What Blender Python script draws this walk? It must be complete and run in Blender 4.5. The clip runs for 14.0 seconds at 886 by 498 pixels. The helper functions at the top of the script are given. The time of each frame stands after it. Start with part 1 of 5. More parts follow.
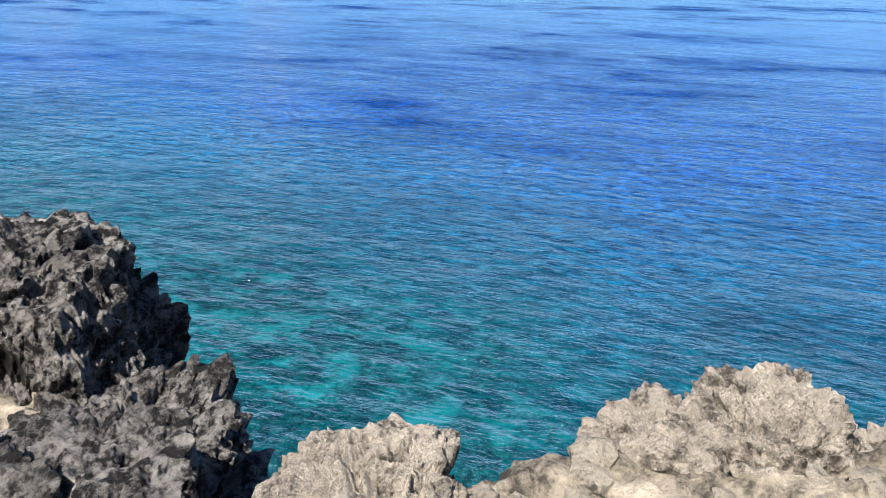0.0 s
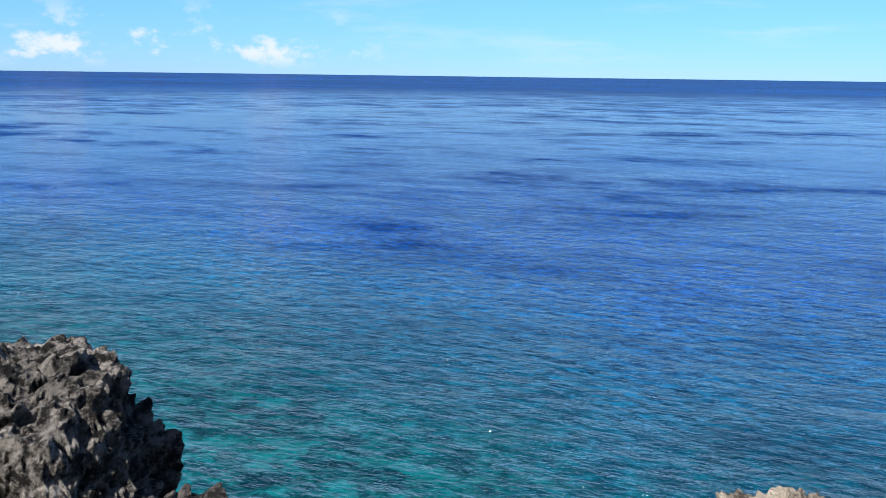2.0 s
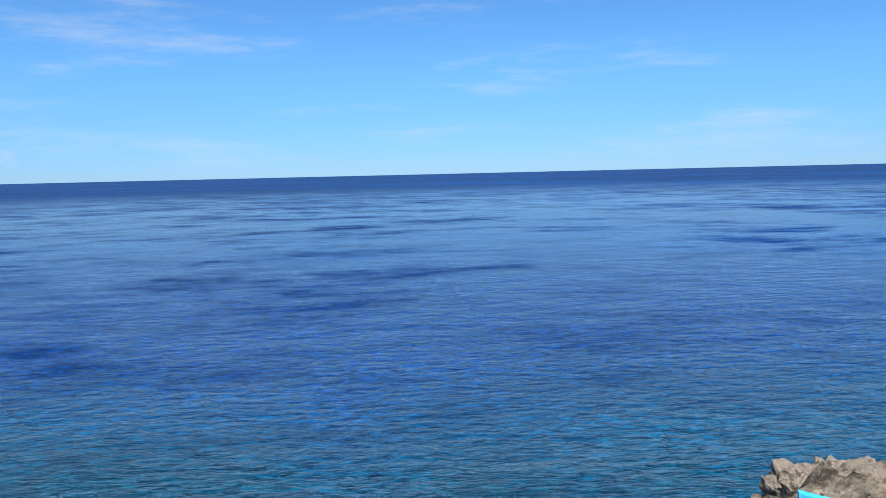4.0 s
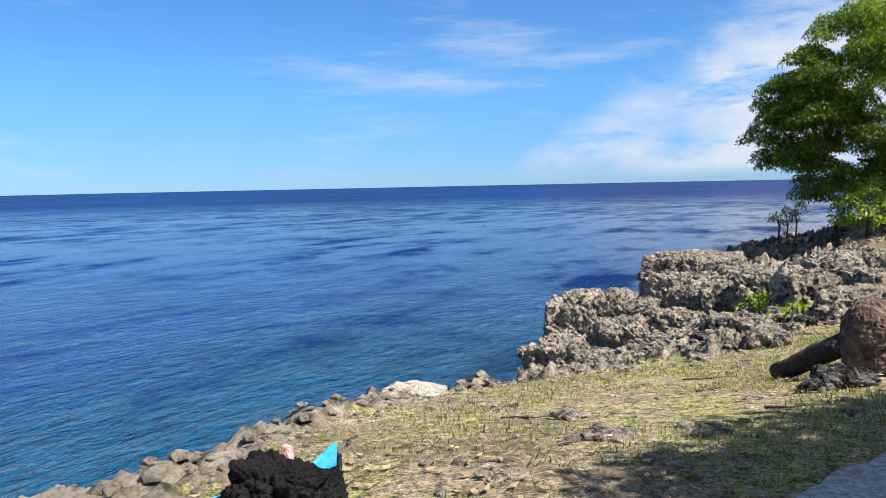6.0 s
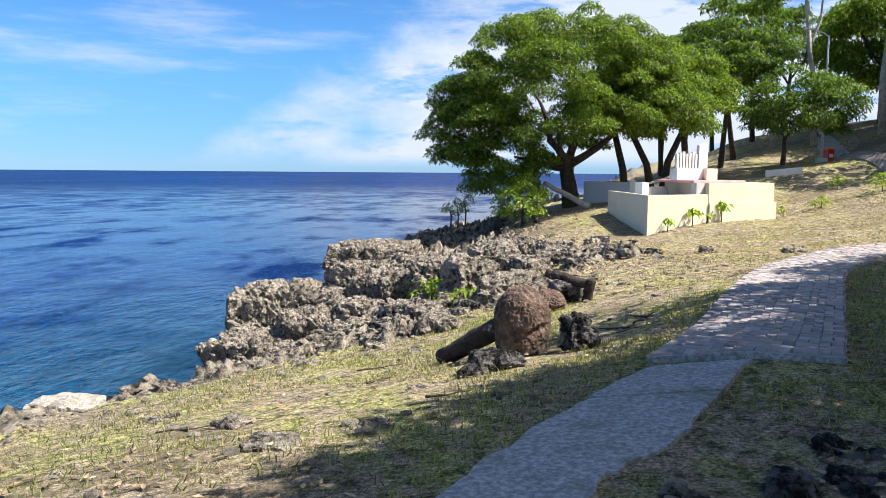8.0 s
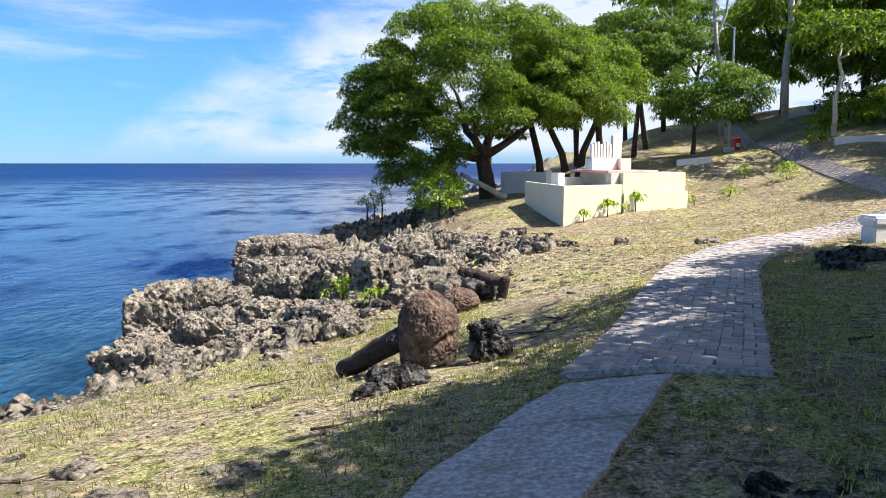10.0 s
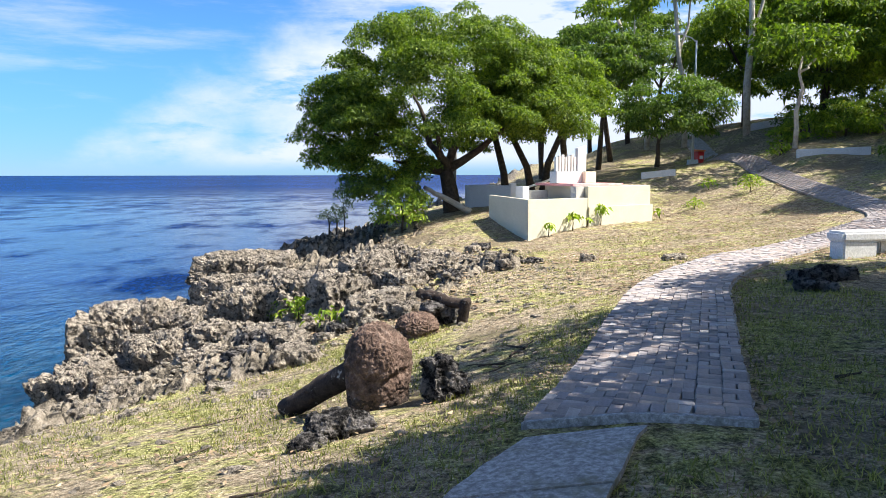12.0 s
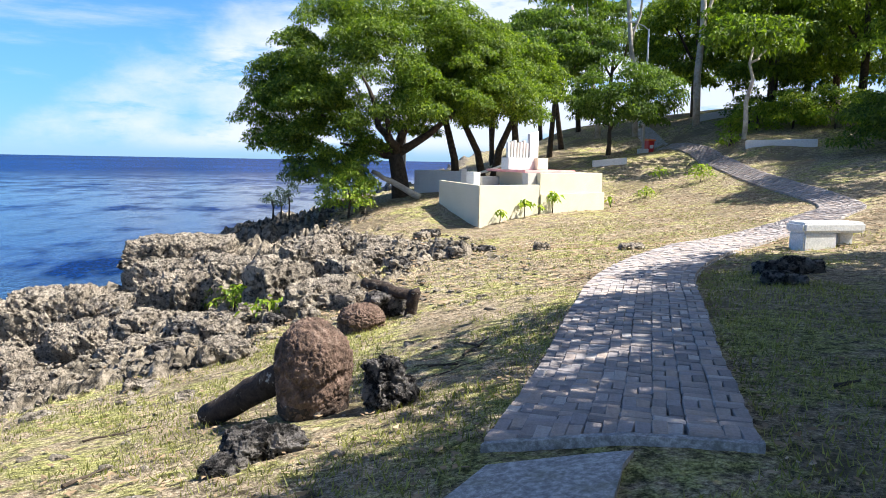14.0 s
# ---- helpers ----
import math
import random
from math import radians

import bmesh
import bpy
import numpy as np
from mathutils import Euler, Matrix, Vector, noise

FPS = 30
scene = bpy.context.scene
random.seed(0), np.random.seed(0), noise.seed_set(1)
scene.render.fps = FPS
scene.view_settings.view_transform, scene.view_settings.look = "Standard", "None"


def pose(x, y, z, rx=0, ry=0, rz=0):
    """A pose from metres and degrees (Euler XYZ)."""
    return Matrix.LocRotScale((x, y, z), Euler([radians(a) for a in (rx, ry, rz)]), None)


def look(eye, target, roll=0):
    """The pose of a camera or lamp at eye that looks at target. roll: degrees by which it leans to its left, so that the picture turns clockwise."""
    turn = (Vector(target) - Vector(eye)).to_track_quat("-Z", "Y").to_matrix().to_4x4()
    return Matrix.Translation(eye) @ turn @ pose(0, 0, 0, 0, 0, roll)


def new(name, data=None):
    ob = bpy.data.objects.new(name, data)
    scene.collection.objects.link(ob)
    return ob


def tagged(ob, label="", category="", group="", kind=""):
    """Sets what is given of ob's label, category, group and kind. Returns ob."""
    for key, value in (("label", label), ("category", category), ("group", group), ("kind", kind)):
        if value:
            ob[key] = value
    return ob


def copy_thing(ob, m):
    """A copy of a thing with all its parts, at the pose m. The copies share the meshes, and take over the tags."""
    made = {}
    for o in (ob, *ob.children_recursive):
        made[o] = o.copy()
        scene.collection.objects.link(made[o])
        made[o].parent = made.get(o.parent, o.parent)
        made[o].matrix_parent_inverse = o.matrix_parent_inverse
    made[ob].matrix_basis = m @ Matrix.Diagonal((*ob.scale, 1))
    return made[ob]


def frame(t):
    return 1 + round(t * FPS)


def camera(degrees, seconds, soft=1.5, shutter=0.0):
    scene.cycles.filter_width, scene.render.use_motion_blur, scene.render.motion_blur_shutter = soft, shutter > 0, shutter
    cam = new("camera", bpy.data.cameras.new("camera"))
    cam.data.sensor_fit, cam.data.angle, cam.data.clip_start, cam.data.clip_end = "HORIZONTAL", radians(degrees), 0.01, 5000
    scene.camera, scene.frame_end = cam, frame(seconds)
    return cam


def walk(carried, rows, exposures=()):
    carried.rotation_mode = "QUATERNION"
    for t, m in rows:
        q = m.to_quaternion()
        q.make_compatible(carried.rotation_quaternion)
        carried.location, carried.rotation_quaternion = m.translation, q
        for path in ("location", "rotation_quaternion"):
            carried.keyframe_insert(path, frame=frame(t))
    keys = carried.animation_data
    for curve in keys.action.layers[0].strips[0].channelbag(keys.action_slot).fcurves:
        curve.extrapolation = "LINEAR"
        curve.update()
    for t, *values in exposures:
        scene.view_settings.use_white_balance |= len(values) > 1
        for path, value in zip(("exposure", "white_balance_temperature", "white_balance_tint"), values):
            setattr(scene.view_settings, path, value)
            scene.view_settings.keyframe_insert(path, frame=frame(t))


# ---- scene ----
# ---- camera and walk ----
cam = camera(60.6, 14.0, soft=0.65)
PAN = (0.03, -4.2, 1.535)
ROWS = [
    (0.0, pose(*PAN, 90 - 22.1, -1.2, 111.0)),
    (0.5, pose(*PAN, 90 - 20.5, -1.2, 111.0)),
    (1.0, pose(*PAN, 90 - 18.1, -1.1, 111.2)),
    (1.5, pose(*PAN, 90 - 15.45, -1.0, 111.4)),
    (2.0, pose(*PAN, 90 - 12.95, -0.7, 110.8)),
    (2.2, pose(*PAN, 90 - 11.9, -0.5, 110.3)),
    (3.3, pose(*PAN, 90 - 7.4, 0.6, 99.5)),
    (4.3, pose(*PAN, 90 - 5.7, 1.4, 78.0)),
    (4.5, look((0.049, -4.15, 1.532), (-1.845, -3.539, 1.331), -1.4)),
    (5, look((0.094, -4.054, 1.525), (-1.585, -2.983, 1.342), -1.5)),
    (5.5, look((0.184, -4.0, 1.547), (-1.176, -2.544, 1.374), -1.3)),
    (6, look((0.223, -3.962, 1.564), (-0.806, -2.255, 1.396), -1.2)),
    (6.5, look((0.232, -3.915, 1.578), (-0.52, -2.07, 1.41), -0.9)),
    (7, look((0.229, -3.806, 1.572), (-0.316, -1.889, 1.399), -0.6)),
    (7.5, look((0.259, -3.712, 1.572), (-0.129, -1.758, 1.387), -0.1)),
    (8, look((0.311, -3.555, 1.588), (0.038, -1.584, 1.384), 0.4)),
    (8.5, look((0.339, -3.385, 1.585), (0.15, -1.407, 1.359), 0.8)),
    (8.7, look((0.345, -3.311, 1.585), (0.184, -1.331, 1.354), 0.85)),
    (11, look((0.584, -2.294, 1.705), (0.555, -0.307, 1.485), -0.5)),
    (11.5, look((0.612, -2.149, 1.724), (0.607, -0.159, 1.52), -0.4)),
    (12, look((0.614, -1.949, 1.715), (0.634, 0.041, 1.517), -0.1)),
    (12.5, look((0.632, -1.715, 1.698), (0.683, 0.275, 1.496), 0.3)),
    (13, look((0.665, -1.492, 1.694), (0.748, 0.494, 1.478), 0.7)),
    (13.5, look((0.653, -1.256, 1.662), (0.771, 0.727, 1.433), 1.0)),
    (14, look((0.638, -0.988, 1.616), (0.794, 0.992, 1.384), 1.0)),
]
walk(cam, ROWS, exposures=[(0.0, 1.62), (2.2, 1.20), (4.3, 0.96), (8.0, 1.20), (11.0, 1.29), (14.0, 1.37)])
# ---- sky, sun ----
SUN_TO = Vector((0.9945 * math.cos(radians(54)), -0.1045 * math.cos(radians(57)), math.sin(radians(54))))
world = bpy.data.worlds.new("world")
scene.world = world
world.use_nodes = True
wn, wl = world.node_tree.nodes, world.node_tree.links
wn.clear()
sky = wn.new("ShaderNodeTexSky")
sky.sky_type, sky.sun_disc = "NISHITA", False
sky.sun_elevation, sky.sun_rotation = radians(54), radians(96)
sky.air_density, sky.dust_density, sky.ozone_density, sky.altitude = 1.0, 0.0, 4.0, 0
sky_tint = wn.new("ShaderNodeMix")
sky_tint.data_type, sky_tint.blend_type = "RGBA", "MULTIPLY"
sky_tint.inputs[0].default_value = 1.0
sky_tint.inputs[7].default_value = (0.47, 0.85, 1.22, 1)
wl.new(sky.outputs[0], sky_tint.inputs[6])
low_tint = wn.new("ShaderNodeMix")
low_tint.data_type, low_tint.blend_type = "RGBA", "MULTIPLY"
low_tint.inputs[7].default_value = (0.74, 0.74, 0.98, 1)
wl.new(sky_tint.outputs[2], low_tint.inputs[6])
wco = wn.new("ShaderNodeTexCoord")
wsep = wn.new("ShaderNodeSeparateXYZ")
wl.new(wco.outputs["Generated"], wsep.inputs[0])


def wmath(op, a, b=None, c=None):
    n = wn.new("ShaderNodeMath")
    n.operation = op
    for i, v in enumerate((a, b, c)):
        if v is None:
            continue
        if isinstance(v, (int, float)):
            n.inputs[i].default_value = v
        else:
            wl.new(v, n.inputs[i])
    return n.outputs[0]


def wramp(value, lo, hi):
    n = wn.new("ShaderNodeMapRange")
    n.interpolation_type = "SMOOTHSTEP"
    wl.new(value, n.inputs[0])
    n.inputs[1].default_value, n.inputs[2].default_value = lo, hi
    return n.outputs[0]


def wnoise(scale, detail, rough, stretch, shift=0.0):
    m = wn.new("ShaderNodeMapping")
    m.inputs["Scale"].default_value = (1, 1, stretch)
    m.inputs["Location"].default_value = (shift, shift * 0.7, 0)
    wl.new(wco.outputs["Generated"], m.inputs[0])
    n = wn.new("ShaderNodeTexNoise")
    n.inputs["Scale"].default_value, n.inputs["Detail"].default_value, n.inputs["Roughness"].default_value = scale, detail, rough
    wl.new(m.outputs[0], n.inputs["Vector"])
    return n.outputs[0]


wl.new(wramp(wsep.outputs[2], 0.16, 0.0), low_tint.inputs[0])
# a bank of cloud over the headland, rising to the right, and thin streaks over the sea
azim = wmath("ARCTAN2", wmath("MULTIPLY", wsep.outputs[0], -1.0), wsep.outputs[1])
high = wsep.outputs[2]
bank_edge = wmath("ADD", wmath("MULTIPLY", wnoise(5.0, 8, 0.6, 2.0), 0.36), wmath("MULTIPLY", azim, -0.62))
bank_top = wramp(wmath("ADD", bank_edge, wmath("MULTIPLY", high, -0.9)), -0.14, 0.03)
bank_hole = wramp(wnoise(7.0, 9, 0.62, 4.0, 3.1), 0.33, 0.52)
bank = wmath("MULTIPLY", bank_top, wmath("MAXIMUM", bank_hole, 0.12))
streak = wmath("MULTIPLY", wramp(wnoise(3.0, 8, 0.62, 7.0, 1.7), 0.50, 0.78), 0.5)
puffs = wmath("MULTIPLY", wramp(wnoise(16.0, 8, 0.6, 1.6, 6.0), 0.52, 0.66),
              wmath("MULTIPLY", wramp(high, 0.10, 0.02), wramp(azim, 1.95, 2.15)))
cover = wmath("MINIMUM", wmath("ADD", wmath("ADD", bank, streak), puffs), 0.93)
cover = wmath("MULTIPLY", cover, wramp(high, 0.0, 0.025))
cloud_mix = wn.new("ShaderNodeMix")
cloud_mix.data_type = "RGBA"
wl.new(cover, cloud_mix.inputs[0])
wl.new(low_tint.outputs[2], cloud_mix.inputs[6])
cloud_mix.inputs[7].default_value = (6.0, 6.5, 7.4, 1)
back = wn.new("ShaderNodeBackground")
back.inputs[1].default_value = 0.061
wl.new(cloud_mix.outputs[2], back.inputs[0])
wout = wn.new("ShaderNodeOutputWorld")
wl.new(back.outputs[0], wout.inputs[0])

sun = new("sun", bpy.data.lights.new("sun", "SUN"))
sun.data.energy, sun.data.angle, sun.data.color = 5.0, radians(0.55), (1.0, 0.955, 0.88)
sun.matrix_world = look((0, 0, 40), Vector((0, 0, 40)) - SUN_TO)
# ---- materials ----
def material(name, rough=0.8, spec=0.3):
    m = bpy.data.materials.new(name)
    m.use_nodes = True
    bsdf = m.node_tree.nodes["Principled BSDF"]
    bsdf.inputs["Roughness"].default_value = rough
    bsdf.inputs["Specular IOR Level"].default_value = spec
    return m, m.node_tree.nodes, m.node_tree.links, bsdf


def tex(nodes, links, scale, detail=5, rough=0.6, coord="Object", kind="ShaderNodeTexNoise", stretch=(1, 1, 1)):
    co = nodes.new("ShaderNodeTexCoord")
    mp = nodes.new("ShaderNodeMapping")
    mp.inputs["Scale"].default_value = stretch
    links.new(co.outputs[coord], mp.inputs[0])
    n = nodes.new(kind)
    n.inputs["Scale"].default_value = scale
    if kind == "ShaderNodeTexNoise":
        n.inputs["Detail"].default_value, n.inputs["Roughness"].default_value = detail, rough
    links.new(mp.outputs[0], n.inputs["Vector"])
    return n.outputs[0]


def ramp(nodes, links, value, stops):
    n = nodes.new("ShaderNodeValToRGB")
    links.new(value, n.inputs[0])
    el = n.color_ramp.elements
    while len(el) < len(stops):
        el.new(0.5)
    for e, (p, c) in zip(el, stops):
        e.position, e.color = p, (*c, 1)
    return n.outputs[0]


def mix(nodes, links, fac, a, b, blend="MIX"):
    n = nodes.new("ShaderNodeMix")
    n.data_type, n.blend_type = "RGBA", blend
    for i, v in ((0, fac), (6, a), (7, b)):
        if isinstance(v, (int, float)):
            n.inputs[i].default_value = v
        elif isinstance(v, tuple):
            n.inputs[i].default_value = (*v, 1)
        else:
            links.new(v, n.inputs[i])
    return n.outputs[2]


def bump(nodes, links, bsdf, height, strength, distance, below=None):
    n = nodes.new("ShaderNodeBump")
    n.inputs["Strength"].default_value, n.inputs["Distance"].default_value = strength, distance
    links.new(height, n.inputs["Height"])
    if below is not None:
        links.new(below, n.inputs["Normal"])
    links.new(n.outputs[0], bsdf.inputs["Normal"])
    return n.outputs[0]


def mottled(name, stops, scale, rough=0.85, grain=40.0, relief=0.01, spec=0.25, second=None, coord="Object"):
    """A surface with colour variation at two scales and fine relief. second: (scale, colour, low, high) of stains."""
    m, n, l, b = material(name, rough, spec)
    big = tex(n, l, scale, 6, 0.65, coord)
    fine = tex(n, l, grain, 4, 0.7, coord)
    col = ramp(n, l, big, stops)
    col = mix(n, l, 0.55, col, ramp(n, l, fine, [(0.3, (0.45, 0.45, 0.45)), (0.7, (1.25, 1.25, 1.25))]), "MULTIPLY")
    if second:
        s, c, lo, hi = second
        col = mix(n, l, ramp(n, l, tex(n, l, s, 7, 0.7, coord), [(lo, (0, 0, 0)), (hi, (1, 1, 1))]), col, c)
    l.new(col, b.inputs["Base Color"])
    bump(n, l, b, fine, 0.7, relief, bump(n, l, b, big, 0.6, relief * 4))
    return m


def rock_material(name, light, dark, lichen_shade, pit=0.5, cover=0.43):
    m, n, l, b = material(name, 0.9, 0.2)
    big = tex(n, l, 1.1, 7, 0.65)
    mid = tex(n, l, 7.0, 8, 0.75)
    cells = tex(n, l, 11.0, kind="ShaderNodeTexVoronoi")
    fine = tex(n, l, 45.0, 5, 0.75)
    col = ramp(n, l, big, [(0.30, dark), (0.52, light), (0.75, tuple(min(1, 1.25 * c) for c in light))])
    # Dark noise patches: lichen colour that also stands in for shaded pits.
    col = mix(n, l, ramp(n, l, mid, [(cover - 0.06, (1, 1, 1)), (cover + 0.06, (0, 0, 0))]), col, lichen_shade)
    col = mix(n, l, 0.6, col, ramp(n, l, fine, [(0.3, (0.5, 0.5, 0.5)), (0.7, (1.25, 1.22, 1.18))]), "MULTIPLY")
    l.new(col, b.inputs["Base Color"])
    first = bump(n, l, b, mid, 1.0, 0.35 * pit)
    second = bump(n, l, b, cells, 0.8, 0.16 * pit, first)
    bump(n, l, b, fine, 1.0, 0.05, second)
    return m


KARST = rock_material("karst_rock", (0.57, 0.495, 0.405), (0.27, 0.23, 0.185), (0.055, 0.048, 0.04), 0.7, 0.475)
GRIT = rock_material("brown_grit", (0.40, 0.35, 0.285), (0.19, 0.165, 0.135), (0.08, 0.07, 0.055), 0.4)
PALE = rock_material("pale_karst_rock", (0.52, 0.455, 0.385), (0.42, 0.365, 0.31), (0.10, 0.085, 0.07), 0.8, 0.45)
# Dark limestone colour, also carrying the shade on the stacks' near faces.
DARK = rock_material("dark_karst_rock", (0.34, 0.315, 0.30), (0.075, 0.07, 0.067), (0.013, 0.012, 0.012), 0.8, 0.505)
# Near-black colour puts deep shade on the rock by the board.
SHADE_ROCK = rock_material("black_rock", (0.03, 0.028, 0.028), (0.012, 0.012, 0.012), (0.008, 0.008, 0.008))


def ground_material():
    m, n, l, b = material("grassy_ground", 0.95, 0.1)
    at = n.new("ShaderNodeAttribute")
    at.attribute_name = "rock"
    big = tex(n, l, 0.55, 6, 0.62)
    mid = tex(n, l, 3.2, 7, 0.7)
    fine = tex(n, l, 32.0, 6, 0.8)
    grit = tex(n, l, 16.0, kind="ShaderNodeTexVoronoi")
    grass = ramp(n, l, fine, [(0.36, (0.05, 0.052, 0.018)), (0.5, (0.28, 0.275, 0.095)), (0.64, (0.56, 0.535, 0.25))])
    dirt = ramp(n, l, fine, [(0.36, (0.07, 0.055, 0.038)), (0.5, (0.27, 0.215, 0.145)), (0.64, (0.52, 0.45, 0.34))])
    patch = mix(n, l, 0.5, big, mid)
    col = mix(n, l, ramp(n, l, patch, [(0.425, (0, 0, 0)), (0.515, (1, 1, 1))]), grass, dirt)
    clod = tex(n, l, 6.5, 8, 0.8)
    col = mix(n, l, 0.85, col, ramp(n, l, clod, [(0.41, (0.18, 0.17, 0.15)), (0.49, (0.92, 0.92, 0.92)), (0.60, (1.5, 1.46, 1.40))]), "MULTIPLY")
    soil = tex(n, l, 0.3, 8, 0.75)
    col = mix(n, l, ramp(n, l, soil, [(0.52, (0, 0, 0)), (0.60, (0.75, 0.75, 0.75))]), col, (0.15, 0.12, 0.08))
    stone = ramp(n, l, mid, [(0.42, (0.05, 0.045, 0.038)), (0.51, (0.22, 0.19, 0.15)), (0.66, (0.42, 0.365, 0.295))])
    stone = mix(n, l, 0.6, stone, ramp(n, l, fine, [(0.3, (0.45, 0.45, 0.45)), (0.7, (1.25, 1.22, 1.18))]), "MULTIPLY")
    edge = n.new("ShaderNodeMath")
    edge.operation = "ADD"
    l.new(at.outputs["Fac"], edge.inputs[0])
    shift = n.new("ShaderNodeMath")
    shift.operation = "MULTIPLY_ADD"
    l.new(mid, shift.inputs[0])
    shift.inputs[1].default_value, shift.inputs[2].default_value = 1.2, -0.6
    l.new(shift.outputs[0], edge.inputs[1])
    col = mix(n, l, ramp(n, l, edge.outputs[0], [(0.40, (0, 0, 0)), (0.60, (1, 1, 1))]), col, stone)
    l.new(col, b.inputs["Base Color"])
    first = bump(n, l, b, mid, 0.8, 0.10)
    second = bump(n, l, b, grit, 0.6, 0.03, first)
    bump(n, l, b, fine, 0.8, 0.03, second)
    return m


GROUND = ground_material()
CREAM = mottled("cream_painted_masonry", [(0.3, (0.60, 0.555, 0.415)), (0.7, (0.68, 0.635, 0.49))], 1.2, 0.75, 30, 0.003, second=(2.5, (0.55, 0.50, 0.38), 0.62, 0.85))
WHITE = mottled("white_painted_masonry", [(0.3, (0.62, 0.625, 0.63)), (0.7, (0.72, 0.715, 0.70))], 1.4, 0.7, 30, 0.003, second=(2.2, (0.50, 0.47, 0.40), 0.64, 0.9))
PINK = mottled("faded_pink_paint", [(0.3, (0.70, 0.28, 0.29)), (0.7, (0.80, 0.45, 0.43))], 3.0, 0.7, 30, 0.002)
GREY = mottled("grey_stone_facing", [(0.3, (0.42, 0.40, 0.37)), (0.7, (0.60, 0.58, 0.54))], 2.0, 0.7, 30, 0.002)
CONCRETE = mottled("worn_concrete", [(0.38, (0.21, 0.205, 0.20)), (0.5, (0.31, 0.305, 0.30)), (0.62, (0.46, 0.45, 0.44))], 24.0, 0.85, 110, 0.0015, second=(2.2, (0.17, 0.165, 0.12), 0.52, 0.66))
BARK = mottled("dark_bark", [(0.3, (0.028, 0.022, 0.017)), (0.7, (0.11, 0.085, 0.065))], 6.0, 0.95, 30, 0.02)
PALEBARK = mottled("pale_grey_bark", [(0.3, (0.30, 0.26, 0.21)), (0.7, (0.60, 0.55, 0.47))], 3.0, 0.9, 25, 0.01, second=(4.0, (0.12, 0.10, 0.08), 0.58, 0.75))
STUMP = mottled("fibrous_brown_wood", [(0.3, (0.05, 0.034, 0.026)), (0.55, (0.19, 0.125, 0.095)), (0.75, (0.36, 0.27, 0.22))], 9.0, 0.95, 60, 0.03, second=(3.0, (0.035, 0.028, 0.024), 0.52, 0.68))
CHARRED = mottled("charred_log", [(0.3, (0.012, 0.010, 0.009)), (0.6, (0.07, 0.05, 0.04)), (0.75, (0.20, 0.17, 0.14))], 8.0, 0.9, 50, 0.02, second=(9.0, (0.48, 0.45, 0.41), 0.60, 0.68))
RED = mottled("red_plastic", [(0.3, (0.60, 0.02, 0.02)), (0.7, (0.72, 0.035, 0.03))], 3.0, 0.45, 40, 0.001, 0.5)
ORANGE = mottled("orange_plastic", [(0.3, (0.78, 0.16, 0.02)), (0.7, (0.85, 0.22, 0.03))], 3.0, 0.45, 40, 0.001, 0.5)
STEEL = mottled("galvanised_steel", [(0.3, (0.45, 0.46, 0.47)), (0.7, (0.62, 0.63, 0.63))], 4.0, 0.5, 40, 0.001, 0.5)
STRAW = mottled("dry_leaf_litter", [(0.3, (0.12, 0.08, 0.05)), (0.55, (0.32, 0.23, 0.14)), (0.75, (0.60, 0.50, 0.36))], 2.0, 0.9, 9, 0.002)
RUBBER = mottled("black_rubber", [(0.3, (0.012, 0.012, 0.012)), (0.7, (0.03, 0.03, 0.03))], 5, 0.6, 40, 0.001)


def paver_material():
    m, n, l, b = material("stone_pavers", 0.8, 0.3)
    info = n.new("ShaderNodeObjectInfo")
    geo = n.new("ShaderNodeNewGeometry")
    pick = n.new("ShaderNodeMath")
    pick.operation = "ADD"
    l.new(info.outputs["Random"], pick.inputs[0])
    l.new(geo.outputs["Random Per Island"], pick.inputs[1])
    part_of = n.new("ShaderNodeMath")
    part_of.operation = "FRACT"
    l.new(pick.outputs[0], part_of.inputs[0])
    col = ramp(n, l, part_of.outputs[0], [(0.0, (0.22, 0.20, 0.20)), (0.3, (0.33, 0.30, 0.29)), (0.55, (0.42, 0.34, 0.29)), (0.78, (0.30, 0.28, 0.29)), (1.0, (0.50, 0.46, 0.43))])
    wear = tex(n, l, 6.0, 7, 0.7)
    fine = tex(n, l, 60.0, 4, 0.7)
    col = mix(n, l, 0.7, col, ramp(n, l, wear, [(0.3, (0.55, 0.53, 0.52)), (0.7, (1.3, 1.28, 1.25))]), "MULTIPLY")
    col = mix(n, l, 0.5, col, ramp(n, l, fine, [(0.3, (0.6, 0.6, 0.6)), (0.7, (1.2, 1.2, 1.2))]), "MULTIPLY")
    l.new(col, b.inputs["Base Color"])
    bump(n, l, b, fine, 0.6, 0.006, bump(n, l, b, wear, 0.5, 0.02))
    return m


PAVER = paver_material()


